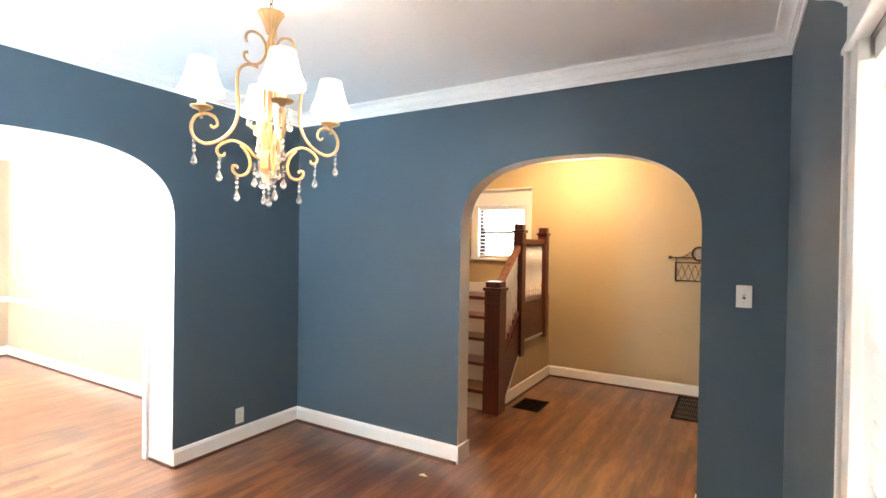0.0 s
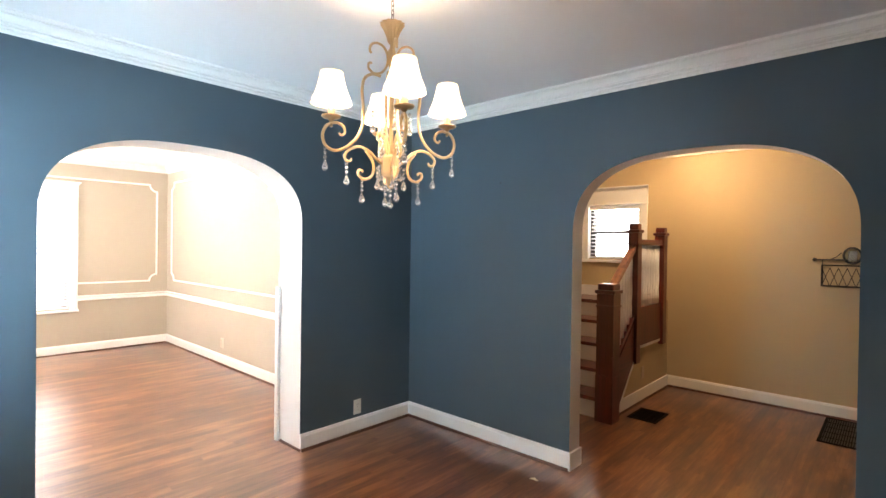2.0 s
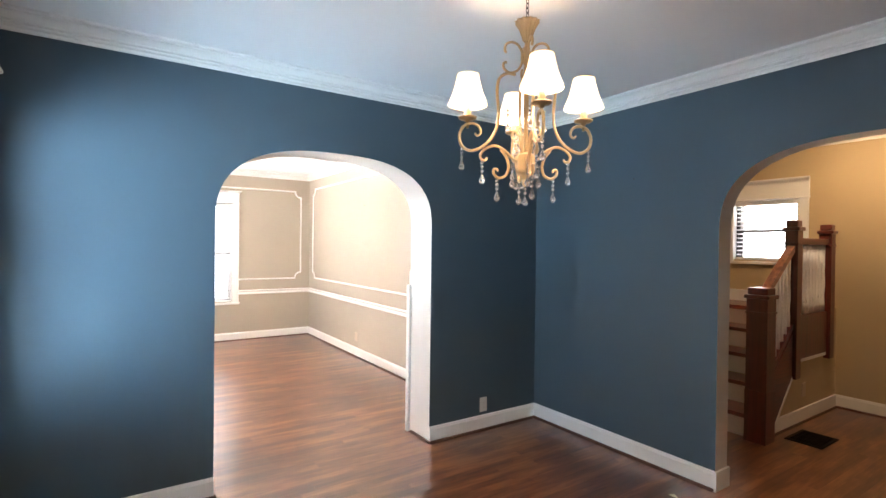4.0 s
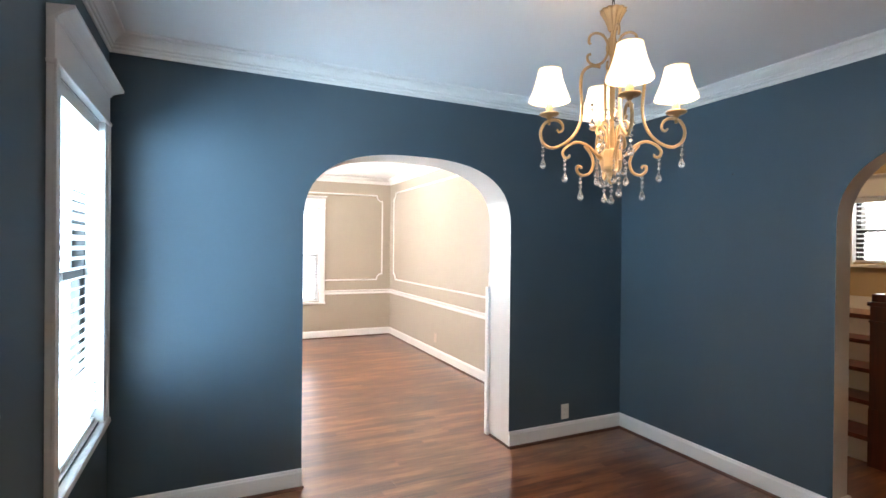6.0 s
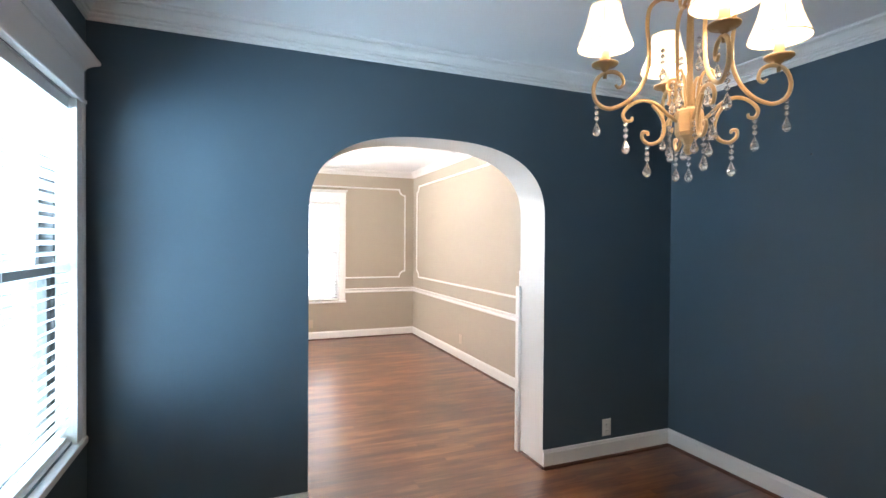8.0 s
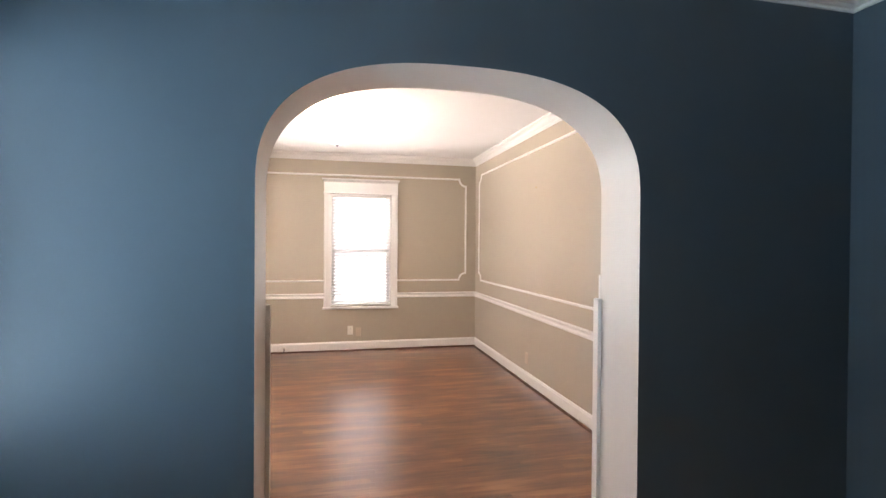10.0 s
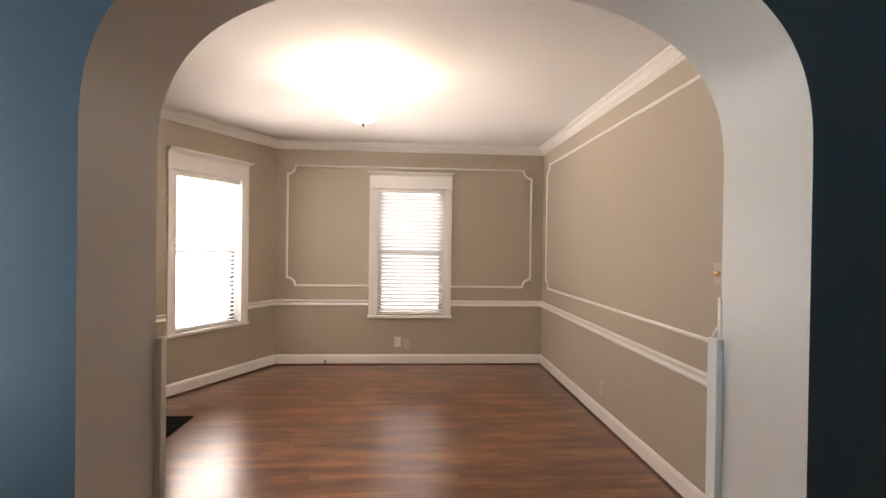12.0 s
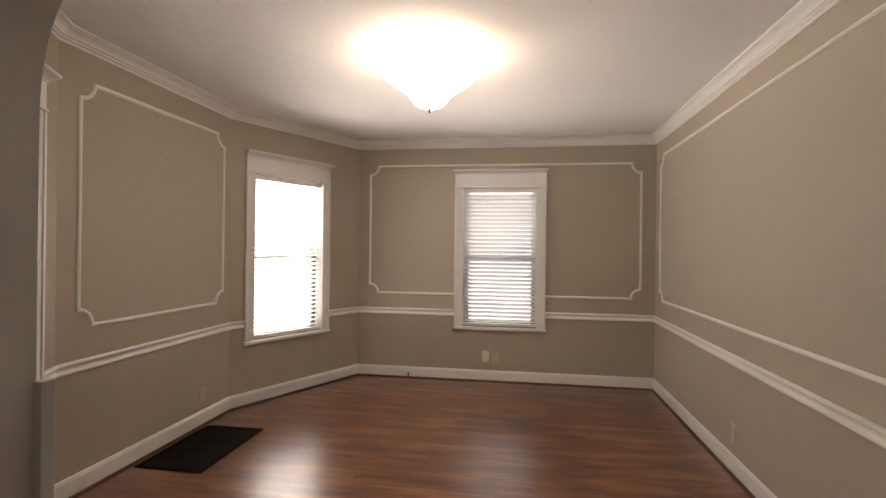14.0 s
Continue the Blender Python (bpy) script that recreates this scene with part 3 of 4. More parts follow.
    part("bottom_rail", boxes((-h + 0.012, h - 0.012, -0.052, -0.012, zl - 0.008, zl + 0.012), bevel=0.003), WHITE, blind)
    for x in (-h * 0.62, h * 0.62):
        part("ladder_cord", tube([(x, -0.006, top - 0.05), (x, -0.006, zl)], 0.0012, 5), WHITE, blind)
    lamp = area_lamp("daylight", m @ Matrix.Translation((0.30 * math.sin(radians(side)), -0.34 - 0.42 * math.sin(radians(side)), (z0 + z1 - low) / 2)) @ Matrix.Rotation(radians(side), 4, "Z") @ Matrix.Rotation(radians(90), 4, "X"), w + 0.3, z1 - z0 + 0.3 + low, watts, day or DAY)
    if bounce:
        # daylight thrown up by the sunlit ground below the window
        area_lamp("ground_bounce", m @ Matrix.Translation((0, -1.3, -0.35)) @ Matrix.Rotation(radians(140), 4, "X"), 1.6, 1.3, bounce, (1.0, 0.98, 0.94))
    return win


window("window_1", (BX0, BY0), (BX1, BY0), S_WIN, tilt=22, watts=WINDOW_WATTS * 3.25, day=(0.50, 0.79, 1.0), dark_track=True, side=44, low=0.35)
window("window_2", (BX1, BY0), (BX1, BY1), E_WIN, z1=E_TOP, head=0.112, tilt=58, watts=WINDOW_WATTS * 0.55, day=(1.0, 0.96, 0.90), low=0.3)
window("window_3", (DX0, DY1), BAY[0], F_WIN, DIN_Z0, tilt=51, watts=WINDOW_WATTS * 0.85)
window("window_4", BAY[0], BAY[1], B_WIN, BAY_Z0, tilt=25, watts=WINDOW_WATTS * 3.4, low=1.2, bounce=1400.0)
window("window_5", BAY[2], BAY[3], B_WIN_E, BAY_Z0, tilt=25, watts=WINDOW_WATTS * 0.7, low=1.1, bounce=120.0)
window("window_6", (HX1, HY1), (HX0, HY1), H_WIN, 1.37, 2.0, 0.62, tilt=12, head=0.165, dark_track=True)


# ---------------------------------------------------------------- arch edge guards (dining side)
for s, y in ((-1, AY1), (1, AY0)):
    g = tagged(empty("corner_guard", pose(DX1, y, 0)), "white wooden corner board on the arch edge", "trim", "arch corner boards", kind="structure")
    y0, y1 = sorted((0.0, s * 0.026))
    if s < 0:
        part("wide_board", boxes((-0.028, 0.014, -0.020, 0.0, 0.0, 1.168), bevel=0.003), WHITE, g)
        part("narrow_strip", boxes((-0.012, 0.002, -0.003, 0.0, 0.125, 1.28), bevel=0.002), WHITE, g)
    else:
        # left board takes the duller lining paint; its shade is put into the colour
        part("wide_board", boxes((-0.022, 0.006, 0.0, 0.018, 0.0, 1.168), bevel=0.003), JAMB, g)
# wooden shoe along the foot of each arch lining
for y, s in ((AY1, -1), (AY0, 1)):
    bm = bmesh.new()
    y0, y1 = sorted((y, y + s * 0.014))
    box(bm, DX1 + 0.036, BX0 + 0.016, y0, y1, 0.0, 0.018, 0.004)
    tagged(part("shoe_moulding", bm, SHOE), "dark stained shoe moulding at the arch foot", "moulding", kind="structure")
for x, s in ((GX0, 1), (GX1, -1)):
    x0, x1 = sorted((x, x + s * 0.014))
    tagged(part("baseboard", boxes((x0, x1, BY1 - 0.015, HY0 + 0.012, 0.0, 0.12), bevel=0.002), WHITE), "white painted wooden baseboard", "moulding", kind="structure")


# ---------------------------------------------------------------- plates, outlets, switches
def outlet(m, mat, label, kind):
    """m: x along the wall, y out of it, z up."""
    th = tagged(empty({"outlet": "wall_outlet", "toggle": "light_switch", "dimmer": "dimmer_switch", "blank": "wall_plate"}[kind], m), label, {"outlet": "outlet", "toggle": "switch", "dimmer": "switch", "blank": "plate"}[kind])
    part("plate", boxes((-0.036, 0.036, 0.0, 0.006, -0.058, 0.058), bevel=0.003), mat, th)
    if kind == "outlet":
        for z in (-0.021, 0.021):
            r = part("receptacle", lathe([(0.0, 0.0), (0.0165, 0.0), (0.0165, 0.003), (0.015, 0.004), (0.0, 0.004)], 16), mat, th)
            r.matrix_local = Matrix.Translation((0, 0.0055, z)) @ Matrix.Rotation(radians(-90), 4, "X")
            for x in (-0.006, 0.006):
                part("slot", boxes((x - 0.001, x + 0.001, 0.0092, 0.0099, z - 0.004, z + 0.005)), DARK, th)
        part("screw", boxes((-0.003, 0.003, 0.006, 0.0072, -0.003, 0.003), bevel=0.001), NICKEL, th)
    elif kind == "toggle":
        part("collar", boxes((-0.006, 0.006, 0.006, 0.0078, -0.013, 0.013), bevel=0.001), DARK, th)
        t = part("toggle", boxes((-0.0045, 0.0045, 0.0, 0.018, -0.005, 0.005), bevel=0.0015), mat, th)
        t.matrix_local = Matrix.Translation((0, 0.006, 0.001)) @ Matrix.Rotation(radians(28), 4, "X")
        for z in (-0.03, 0.03):
            part("screw", boxes((-0.003, 0.003, 0.006, 0.0072, z - 0.003, z + 0.003), bevel=0.001), NICKEL, th)
    elif kind == "dimmer":
        k = part("knob", lathe([(0.0, 0.0), (0.0155, 0.0), (0.0150, 0.012), (0.0125, 0.018), (0.0, 0.0195)], 20), BRASS, th, "round brass dimmer knob", True)
        k.matrix_local = Matrix.Translation((0, 0.006, 0.004)) @ Matrix.Rotation(radians(-90), 4, "X")
    else:
        for z in (-0.03, 0.03):
            part("screw", boxes((-0.003, 0.003, 0.006, 0.0072, z - 0.003, z + 0.003), bevel=0.001), mat, th)
    return th


def on_wall(a, b, x, y, z):
    m = wall_frame(a, b).copy()
    m.translation = (x, y, z)
    return m


outlet(on_wall((BX0, BY1), (BX0, BY0), BX0, 2.45, 0.205), PLATE, "ivory duplex outlet just above the baseboard", "outlet")
outlet(on_wall((BX1, BY1), (BX0, BY1), -0.094, BY1, 1.27), PLATE, "ivory toggle light switch on the blue wall", "toggle")
outlet(on_wall((DX1, DYE), (DX0, DY1), -4.737, DYE + 0.0065, 1.285), PLATE_TAN, "tan dimmer plate with a brass knob", "dimmer")
outlet(on_wall((DX0, DY1), BAY[0], DX0, 0.952, 0.268), PLATE, "ivory duplex outlet under the window", "outlet")
outlet(on_wall((DX0, DY1), BAY[0], DX0, 1.055, 0.243), PLATE_TAN, "blank plate painted tan like the wall", "blank")
outlet(on_wall(BAY[1], BAY[2], -6.445, BAY[1][1], 0.245), PLATE_TAN, "tan painted outlet above the baseboard", "outlet")
outlet(on_wall((DX1, DYE), (DX0, DY1), -6.27, DYE + 0.0162, 0.262), PLATE_TAN, "blank plate painted tan like the wall", "blank")
outlet(on_wall((-2.0, HY1), (-2.0, 4.3), -1.985, 4.89, 0.285), PLATE_TAN, "blank plate painted beige below the stairs", "blank")

# phone cable stub on the far baseboard, picture nails
jack = tagged(empty("phone_jack", pose(DX0 + 0.015, 0.116, 0.06)), "small dark phone jack on the baseboard", "jack")
part("jack_body", boxes((0.0, 0.022, -0.022, 0.022, -0.016, 0.022), bevel=0.004), PLATE, jack)
part("cable_stub", tube([(0.020, 0.0, 0.0), (0.034, 0.006, -0.012), (0.036, 0.002, -0.036), (0.028, -0.012, -0.050), (0.02, -0.03, -0.052)], 0.007, 6), DARK, jack)


def hook(at, m_dir, mat=None, name="picture_nail"):
    ob = part(name, lathe([(0.0, 0.0), (0.0025, 0.0), (0.0025, 0.012), (0.005, 0.0125), (0.005, 0.014), (0.0, 0.0145)], 10), mat or BRASS)
    ob.matrix_world = Matrix.Translation(at) @ Vector(m_dir).to_track_quat("Z", "Y").to_matrix().to_4x4()
    return tagged(ob, "small dark picture nail remaining in the plaster" if mat else "small brass picture nail remaining in the plaster", "nail")


hook((-5.995, BAY[1][1], 2.02), (0, 1, 0))
hook((-2.36, BY1, 1.974), (0, -1, 0), IRON)
hook((-6.05, DYE + 0.0149, 1.98), (0, -1, 0))


# ---------------------------------------------------------------- floor grilles
def grille(x0, x1, y0, y1, label, bars_along_x, pitch=0.016):
    th = tagged(empty("floor_vent", pose(x0, y0, 0.002)), label, "floor vent")
    w, d = x1 - x0, y1 - y0
    part("frame", boxes((0, w, 0, 0.022, 0, 0.007), (0, w, d - 0.022, d, 0, 0.007), (0, 0.022, 0.022, d - 0.022, 0, 0.007), (w - 0.022, w, 0.022, d - 0.022, 0, 0.007), bevel=0.002), BRONZE, th)
    part("well", boxes((0.01, w - 0.01, 0.01, d - 0.01, -0.0005, 0.0005)), DARK, th)
    span = d if bars_along_x else w
    k = int((span - 0.044) / pitch)
    mesh = None
    for i in range(k):
        c = 0.022 + (i + 0.5) * (span - 0.044) / k
        if mesh is None:
            bm = boxes((0.022, w - 0.022, -0.0028, 0.0028, 0.001, 0.0055)) if bars_along_x else boxes((-0.0028, 0.0028, 0.022, d - 0.022, 0.001, 0.0055))
            ob = part("bar", bm, BRONZE, th)
            mesh = ob.data
        else:
            ob = new("bar", mesh)
            ob.parent = th
        ob.location = (0, c, 0) if bars_along_x else (c, 0, 0)
    n2 = 5
    for i in range(1, n2):
        if bars_along_x:
            part("cross_bar", boxes((w * i / n2 - 0.003, w * i / n2 + 0.003, 0.022, d - 0.022, 0.001, 0.0045)), BRONZE, th)
        else:
            part("cross_bar", boxes((0.022, w - 0.022, d * i / n2 - 0.003, d * i / n2 + 0.003, 0.001, 0.0045)), BRONZE, th)
    return th


grille(-6.445, -5.68, -1.105, -0.64, "large dark bronze floor return grille by the bay wall", True)
grille(-1.91, -1.66, 4.335, 4.67, "dark bronze floor register beside the stairs", True)
grille(-0.61, -0.14, 4.85, 5.60, "large dark bronze floor grille in the hall", False)
chip = bmesh.new()
tri = [chip.verts.new(p) for p in ((-0.03, -0.012, 0.0), (0.034, -0.006, 0.0), (-0.008, 0.018, 0.0))] + [chip.verts.new(p) for p in ((-0.028, -0.011, 0.004), (0.031, -0.005, 0.003), (-0.008, 0.016, 0.006))]
for f in ((2, 1, 0), (3, 4, 5), (0, 1, 4, 3), (1, 2, 5, 4), (2, 0, 3, 5)):
    chip.faces.new([tri[i] for i in f])
ob = part("wood_scrap", chip, CANDLE)
ob.location = (-1.868, 2.745, 0.0015)
tagged(ob, "small pale scrap lying on the floor", "scrap")


# ---------------------------------------------------------------- chandelier
CH = Vector((-1.590, 1.236, 0))
s_dir, f_dir = Vector((0.698, 0.716, 0)), Vector((-0.716, 0.698, 0))
a0 = math.atan2(s_dir.y, s_dir.x) + radians(14)
ARM_ANGLES = [a0 + k * math.pi / 2 for k in range(4)]


def smooth_curve(pts, n=6):
    """A Catmull-Rom line through (r, z) pairs."""
    p = [Vector((x, 0, z)) for x, z in pts]
    out = []
    for i in range(len(p) - 1):
        a, b, c, d = p[max(i - 1, 0)], p[i], p[i + 1], p[min(i + 2, len(p) - 1)]
        for k in range(n):
            t = k / n
            out.append(0.5 * ((2 * b) + (c - a) * t + (2 * a - 5 * b + 4 * c - d) * t * t + (3 * b - a - 3 * c + d) * t ** 3))
    out.append(p[-1])
    return out


chand = tagged(empty("chandelier", Matrix.Translation((CH.x, CH.y, CEIL))), "cream scrolled-iron chandelier with four lit fabric shades and crystal drops", "chandelier")
CZ = -CEIL


def at_ch(bm, angle=0.0):
    bm.transform(Matrix.Translation((0, 0, CZ)) @ Matrix.Rotation(angle, 4, "Z"))
    return bm


part("ceiling_canopy", at_ch(lathe([(0.0, 2.550), (0.020, 2.552), (0.045, 2.565), (0.060, 2.582), (0.062, 2.595), (0.0, 2.595)], 28)), CREAM, chand, smooth=True)
links = 0
z = 2.548
while z > 2.345:
    a = math.pi / 2 * (links % 2)
    ring = [(0.0055 * math.cos(t) * math.cos(a), 0.0055 * math.cos(t) * math.sin(a), z - 0.011 + 0.011 * math.sin(t)) for t in [2 * math.pi * k / 12 for k in range(13)]]
    part("chain_link", at_ch(tube(ring, 0.0016, 6)), IRON, chand)
    z -= 0.0175
    links += 1
# fluted cup
bm = bmesh.new()
rows = [(0.012, 2.262), (0.017, 2.270), (0.021, 2.285), (0.029, 2.308), (0.040, 2.328), (0.046, 2.336), (0.040, 2.334), (0.010, 2.318)]
rings = [[bm.verts.new(((r * (1 + 0.07 * math.cos(12 * t))) * math.cos(t), (r * (1 + 0.07 * math.cos(12 * t))) * math.sin(t), zz)) for t in [2 * math.pi * k / 72 for k in range(72)]] for r, zz in rows]
for p, q in zip(rings, rings[1:]):
    for k in range(72):
        bm.faces.new((p[k], p[(k + 1) % 72], q[(k + 1) % 72], q[k]))
part("fluted_cup", at_ch(bm), CREAM, chand, smooth=True)
part("stem", at_ch(lathe([(0.0, 2.345), (0.005, 2.345), (0.007, 2.26), (0.013, 2.23), (0.016, 2.215), (0.012, 2.20), (0.016, 2.185), (0.008, 2.17), (0.008, 2.10), (0.010, 2.0), (0.008, 1.95), (0.010, 1.86), (0.014, 1.84), (0.0, 1.835)], 16)), CREAM, chand, smooth=True)
part("hub", at_ch(lathe([(0.0, 1.842), (0.020, 1.842), (0.034, 1.832), (0.036, 1.822), (0.036, 1.775), (0.032, 1.765), (0.020, 1.757), (0.012, 1.742), (0.014, 1.730), (0.008, 1.718), (0.0, 1.714)], 8)), CREAM, chand)
MAIN = [(0.042, 2.135), (0.075, 2.140), (0.104, 2.118), (0.111, 2.070), (0.106, 2.010), (0.108, 1.950), (0.128, 1.900), (0.165, 1.862), (0.210, 1.846), (0.243, 1.865), (0.252, 1.902), (0.236, 1.937), (0.205, 1.948), (0.180, 1.938), (0.172, 1.915), (0.184, 1.903), (0.194, 1.912)]
SECOND = [(0.030, 1.805), (0.052, 1.822), (0.082, 1.852), (0.118, 1.866), (0.152, 1.855), (0.172, 1.832), (0.166, 1.812), (0.150, 1.812), (0.148, 1.822)]
THIRD = [(0.096, 1.853), (0.074, 1.825), (0.064, 1.790), (0.074, 1.757), (0.100, 1.746), (0.120, 1.760), (0.120, 1.778), (0.107, 1.778), (0.106, 1.770)]
UPPER = [(0.078, 2.218), (0.084, 2.228), (0.080, 2.248), (0.060, 2.258), (0.034, 2.248), (0.018, 2.218), (0.018, 2.182), (0.036, 2.152), (0.064, 2.143), (0.086, 2.158), (0.088, 2.178), (0.076, 2.182)]
INNER = [(0.020, 1.835), (0.026, 1.90), (0.040, 1.930), (0.058, 1.928), (0.062, 1.908), (0.050, 1.900)]


def thin(t):
    return 1.0 if t < 0.75 else 1.0 - 0.35 * (t - 0.75) / 0.25


for k, ang in enumerate(ARM_ANGLES):
    arm = part("arm", at_ch(tube(smooth_curve(MAIN), 0.0058, 8, taper=thin), ang), CREAM, chand, smooth=True)
    part("lower_scroll", at_ch(tube(smooth_curve(SECOND), 0.0052, 8, taper=thin), ang), CREAM, chand, smooth=True)
    part("foot_scroll", at_ch(tube(smooth_curve(THIRD), 0.0052, 8, taper=thin), ang), CREAM, chand, smooth=True)
    part("upper_scroll", at_ch(tube(smooth_curve(UPPER), 0.0048, 8), ang), CREAM, chand, smooth=True)
    part("inner_scroll", at_ch(tube(smooth_curve(INNER), 0.0042, 8), ang + math.pi / 4), CREAM, chand, smooth=True)
    c = Vector((0.222 * math.cos(ang), 0.222 * math.sin(ang), 0))
    o = (c.x, c.y, CZ)
    part("drip_pan", lathe([(0.0, 1.930), (0.005, 1.930), (0.0055, 1.950), (0.010, 1.954), (0.012, 1.960), (0.030, 1.963), (0.0355, 1.968), (0.0355, 1.971), (0.031, 1.969), (0.012, 1.967), (0.0, 1.967)], 24, at=o), DRIP, chand, "antique gold drip pan", True)
    part("candle_sleeve", lathe([(0.0, 1.967), (0.0125, 1.967), (0.0125, 2.022), (0.010, 2.024), (0.0, 2.024)], 16, at=o), CANDLE, chand, smooth=True)
    part("bulb", lathe([(0.0, 2.024), (0.006, 2.025), (0.008, 2.034), (0.013, 2.050), (0.012, 2.066), (0.006, 2.080), (0.0, 2.086)], 14, at=o), GLOW, chand, "glowing candle bulb", True)
    prof = [(0.0735, 2.002), (0.0740, 2.006), (0.0700, 2.018), (0.0610, 2.042), (0.0530, 2.068), (0.0460, 2.098), (0.0405, 2.128), (0.0395, 2.131), (0.0389, 2.128)] + [(0.0445, 2.097), (0.0515, 2.067), (0.0595, 2.041), (0.0685, 2.017), (0.0722, 2.002)]
    prof = [(rr, 2.131 - (2.131 - zz) * 0.89) for rr, zz in prof]
    sh = part("shade", lathe(prof + [prof[0]], 32, at=o), SHADE, chand, "cream fabric bell shade, lit from within", True)
    for zz, rr in ((2.017, 0.0742), (2.129, 0.0407)):
        ring = [(c.x + rr * math.cos(t), c.y + rr * math.sin(t), CZ + zz) for t in [2 * math.pi * i / 32 for i in range(33)]]
        part("trim_band", tube(ring, 0.0018, 5), CANDLE, sh)
    for i in range(6):
        t = 2 * math.pi * i / 6 + 0.3
        rib = [(c.x + r * math.cos(t), c.y + r * math.sin(t), CZ + zz) for r, zz in ((0.0738, 2.021), (0.0614, 2.052), (0.0534, 2.075), (0.0464, 2.102), (0.0409, 2.128))]
        part("seam", tube(rib, 0.0009, 4), CANDLE, sh)
    point_lamp("bulb_light", (CH.x + c.x, CH.y + c.y, 2.058), CHANDELIER_WATTS, BULB, 0.018)


def drop_string(x, y, ztop, beads, pendant=0.044):
    bm = bmesh.new()
    z = ztop
    tube([(x, y, z), (x, y, z - 0.004 - beads * 0.016)], 0.0007, 4, bm)
    for _ in range(beads):
        lathe([(0.0, z - 0.003), (0.0055, z - 0.007), (0.0065, z - 0.010), (0.0055, z - 0.013), (0.0, z - 0.017)], 8, bm, (x, y, 0))
        z -= 0.016
    lathe([(0.0, z - 0.001), (0.003, z - 0.008), (0.0108, z - pendant * 0.62), (0.0112, z - pendant * 0.75), (0.006, z - pendant * 0.94), (0.0, z - pendant)], 8, bm, (x, y, 0))
    return part("crystal_drop", bm, CRYSTAL, chand, "clear faceted glass drop on a string")


for ang in ARM_ANGLES:
    for r, zt, nb in ((0.243, 1.862, 3), (0.165, 1.812, 3), (0.108, 1.747, 3), (0.070, 2.010, 3)):
        drop_string(r * math.cos(ang), r * math.sin(ang), CZ + zt, nb)
for i in range(8):
    t = 2 * math.pi * i / 8 + 0.2
    drop_string(0.050 * math.cos(t), 0.050 * math.sin(t), CZ + (1.80 if i % 2 else 1.925), 3)
drop_string(0, 0, CZ + 1.716, 2)


# ---------------------------------------------------------------- dining ceiling lamp
DL = (-5.834, 0.745)
lampo = tagged(empty("ceiling_lamp", Matrix.Translation((DL[0], DL[1], CEIL))), "lit frosted glass bowl ceiling lamp with a small metal finial", "ceiling lamp")
part("pan", lathe([(0.0, 0.0), (0.125, 0.0), (0.128, -0.012), (0.120, -0.024), (0.02, -0.028), (0.0, -0.028)], 32), NICKEL, lampo, smooth=True)
part("rod", lathe([(0.0, -0.02), (0.005, -0.02), (0.005, -0.335), (0.0, -0.335)], 10), NICKEL, lampo)
bowl = [(0.290, -0.118), (0.287, -0.128), (0.258, -0.158), (0.212, -0.190), (0.165, -0.220), (0.128, -0.253), (0.110, -0.282), (0.088, -0.308), (0.050, -0.326), (0.012, -0.332)]
part("glass_bowl", lathe(bowl + [(r - 0.003 if r > 0.02 else r, z + 0.004) for r, z in reversed(bowl)] + [bowl[0]], 48), FROST, lampo, "white frosted glass bowl, glowing", True)
part("finial", lathe([(0.0, -0.326), (0.014, -0.330), (0.014, -0.335), (0.006, -0.339), (0.005, -0.345), (0.009, -0.350), (0.006, -0.357), (0.0, -0.360)], 14), IRON, lampo, "small dark metal finial", True)
for k in range(3):
    t = 2 * math.pi * k / 3 + 0.4
    b = part("bulb", lathe([(0.0, 0.0), (0.012, -0.002), (0.016, -0.02), (0.027, -0.05), (0.024, -0.075), (0.0, -0.09)], 14, at=(0.105 * math.cos(t), 0.105 * math.sin(t), -0.06)), GLOW, lampo, "glowing bulb inside the bowl", True)
    part("socket", lathe([(0.0, 0.0), (0.014, 0.0), (0.014, -0.036), (0.0, -0.037)], 12, at=(0.105 * math.cos(t), 0.105 * math.sin(t), -0.026)), NICKEL, lampo)

# hall ceiling lamp, out of sight above the arch
hl = tagged(empty("hall_lamp", Matrix.Translation((-1.62, 4.85, CEIL))), "small frosted glass hall ceiling lamp, lit", "ceiling lamp")
part("pan", lathe([(0.0, 0.0), (0.10, 0.0), (0.10, -0.02), (0.0, -0.02)], 24), BRASS, hl)
part("glass_bowl", lathe([(0.13, -0.02), (0.125, -0.06), (0.09, -0.10), (0.0, -0.12)], 28), FROST_HALL, hl, smooth=True)


# ---------------------------------------------------------------- stairs in the hall
SX, SX0 = -2.0, HX0
stairs = tagged(empty("staircase", pose(SX, 4.12, 0)), "hall staircase with dark mahogany treads and white risers", "staircase")
RISE, GO, NOSE = 0.185, 0.262, 0.025
Y0 = 4.12
for k in range(5):
    y, zt = Y0 + GO * k, RISE * (k + 1)
    if k < 4:
        part("tread", boxes((SX0 - SX + 0.002, -0.012, y - NOSE - 4.12, y + GO - 4.12, zt - 0.034, zt), bevel=0.008), STAIR_WOOD_Y, stairs)
    part("riser", boxes((SX0 - SX + 0.002, -0.03, y - 4.12, y + 0.018 - 4.12, zt - RISE + (0.002 if k else 0), zt - 0.035)), WHITE, stairs, "white painted riser")
YL = Y0 + GO * 4
ZL = RISE * 5
part("landing", boxes((SX0 - SX + 0.002, -0.064, YL - NOSE - 4.12, HY1 - 0.002 - 4.12, ZL - 0.04, ZL), bevel=0.006), STAIR_WOOD_Y, stairs)
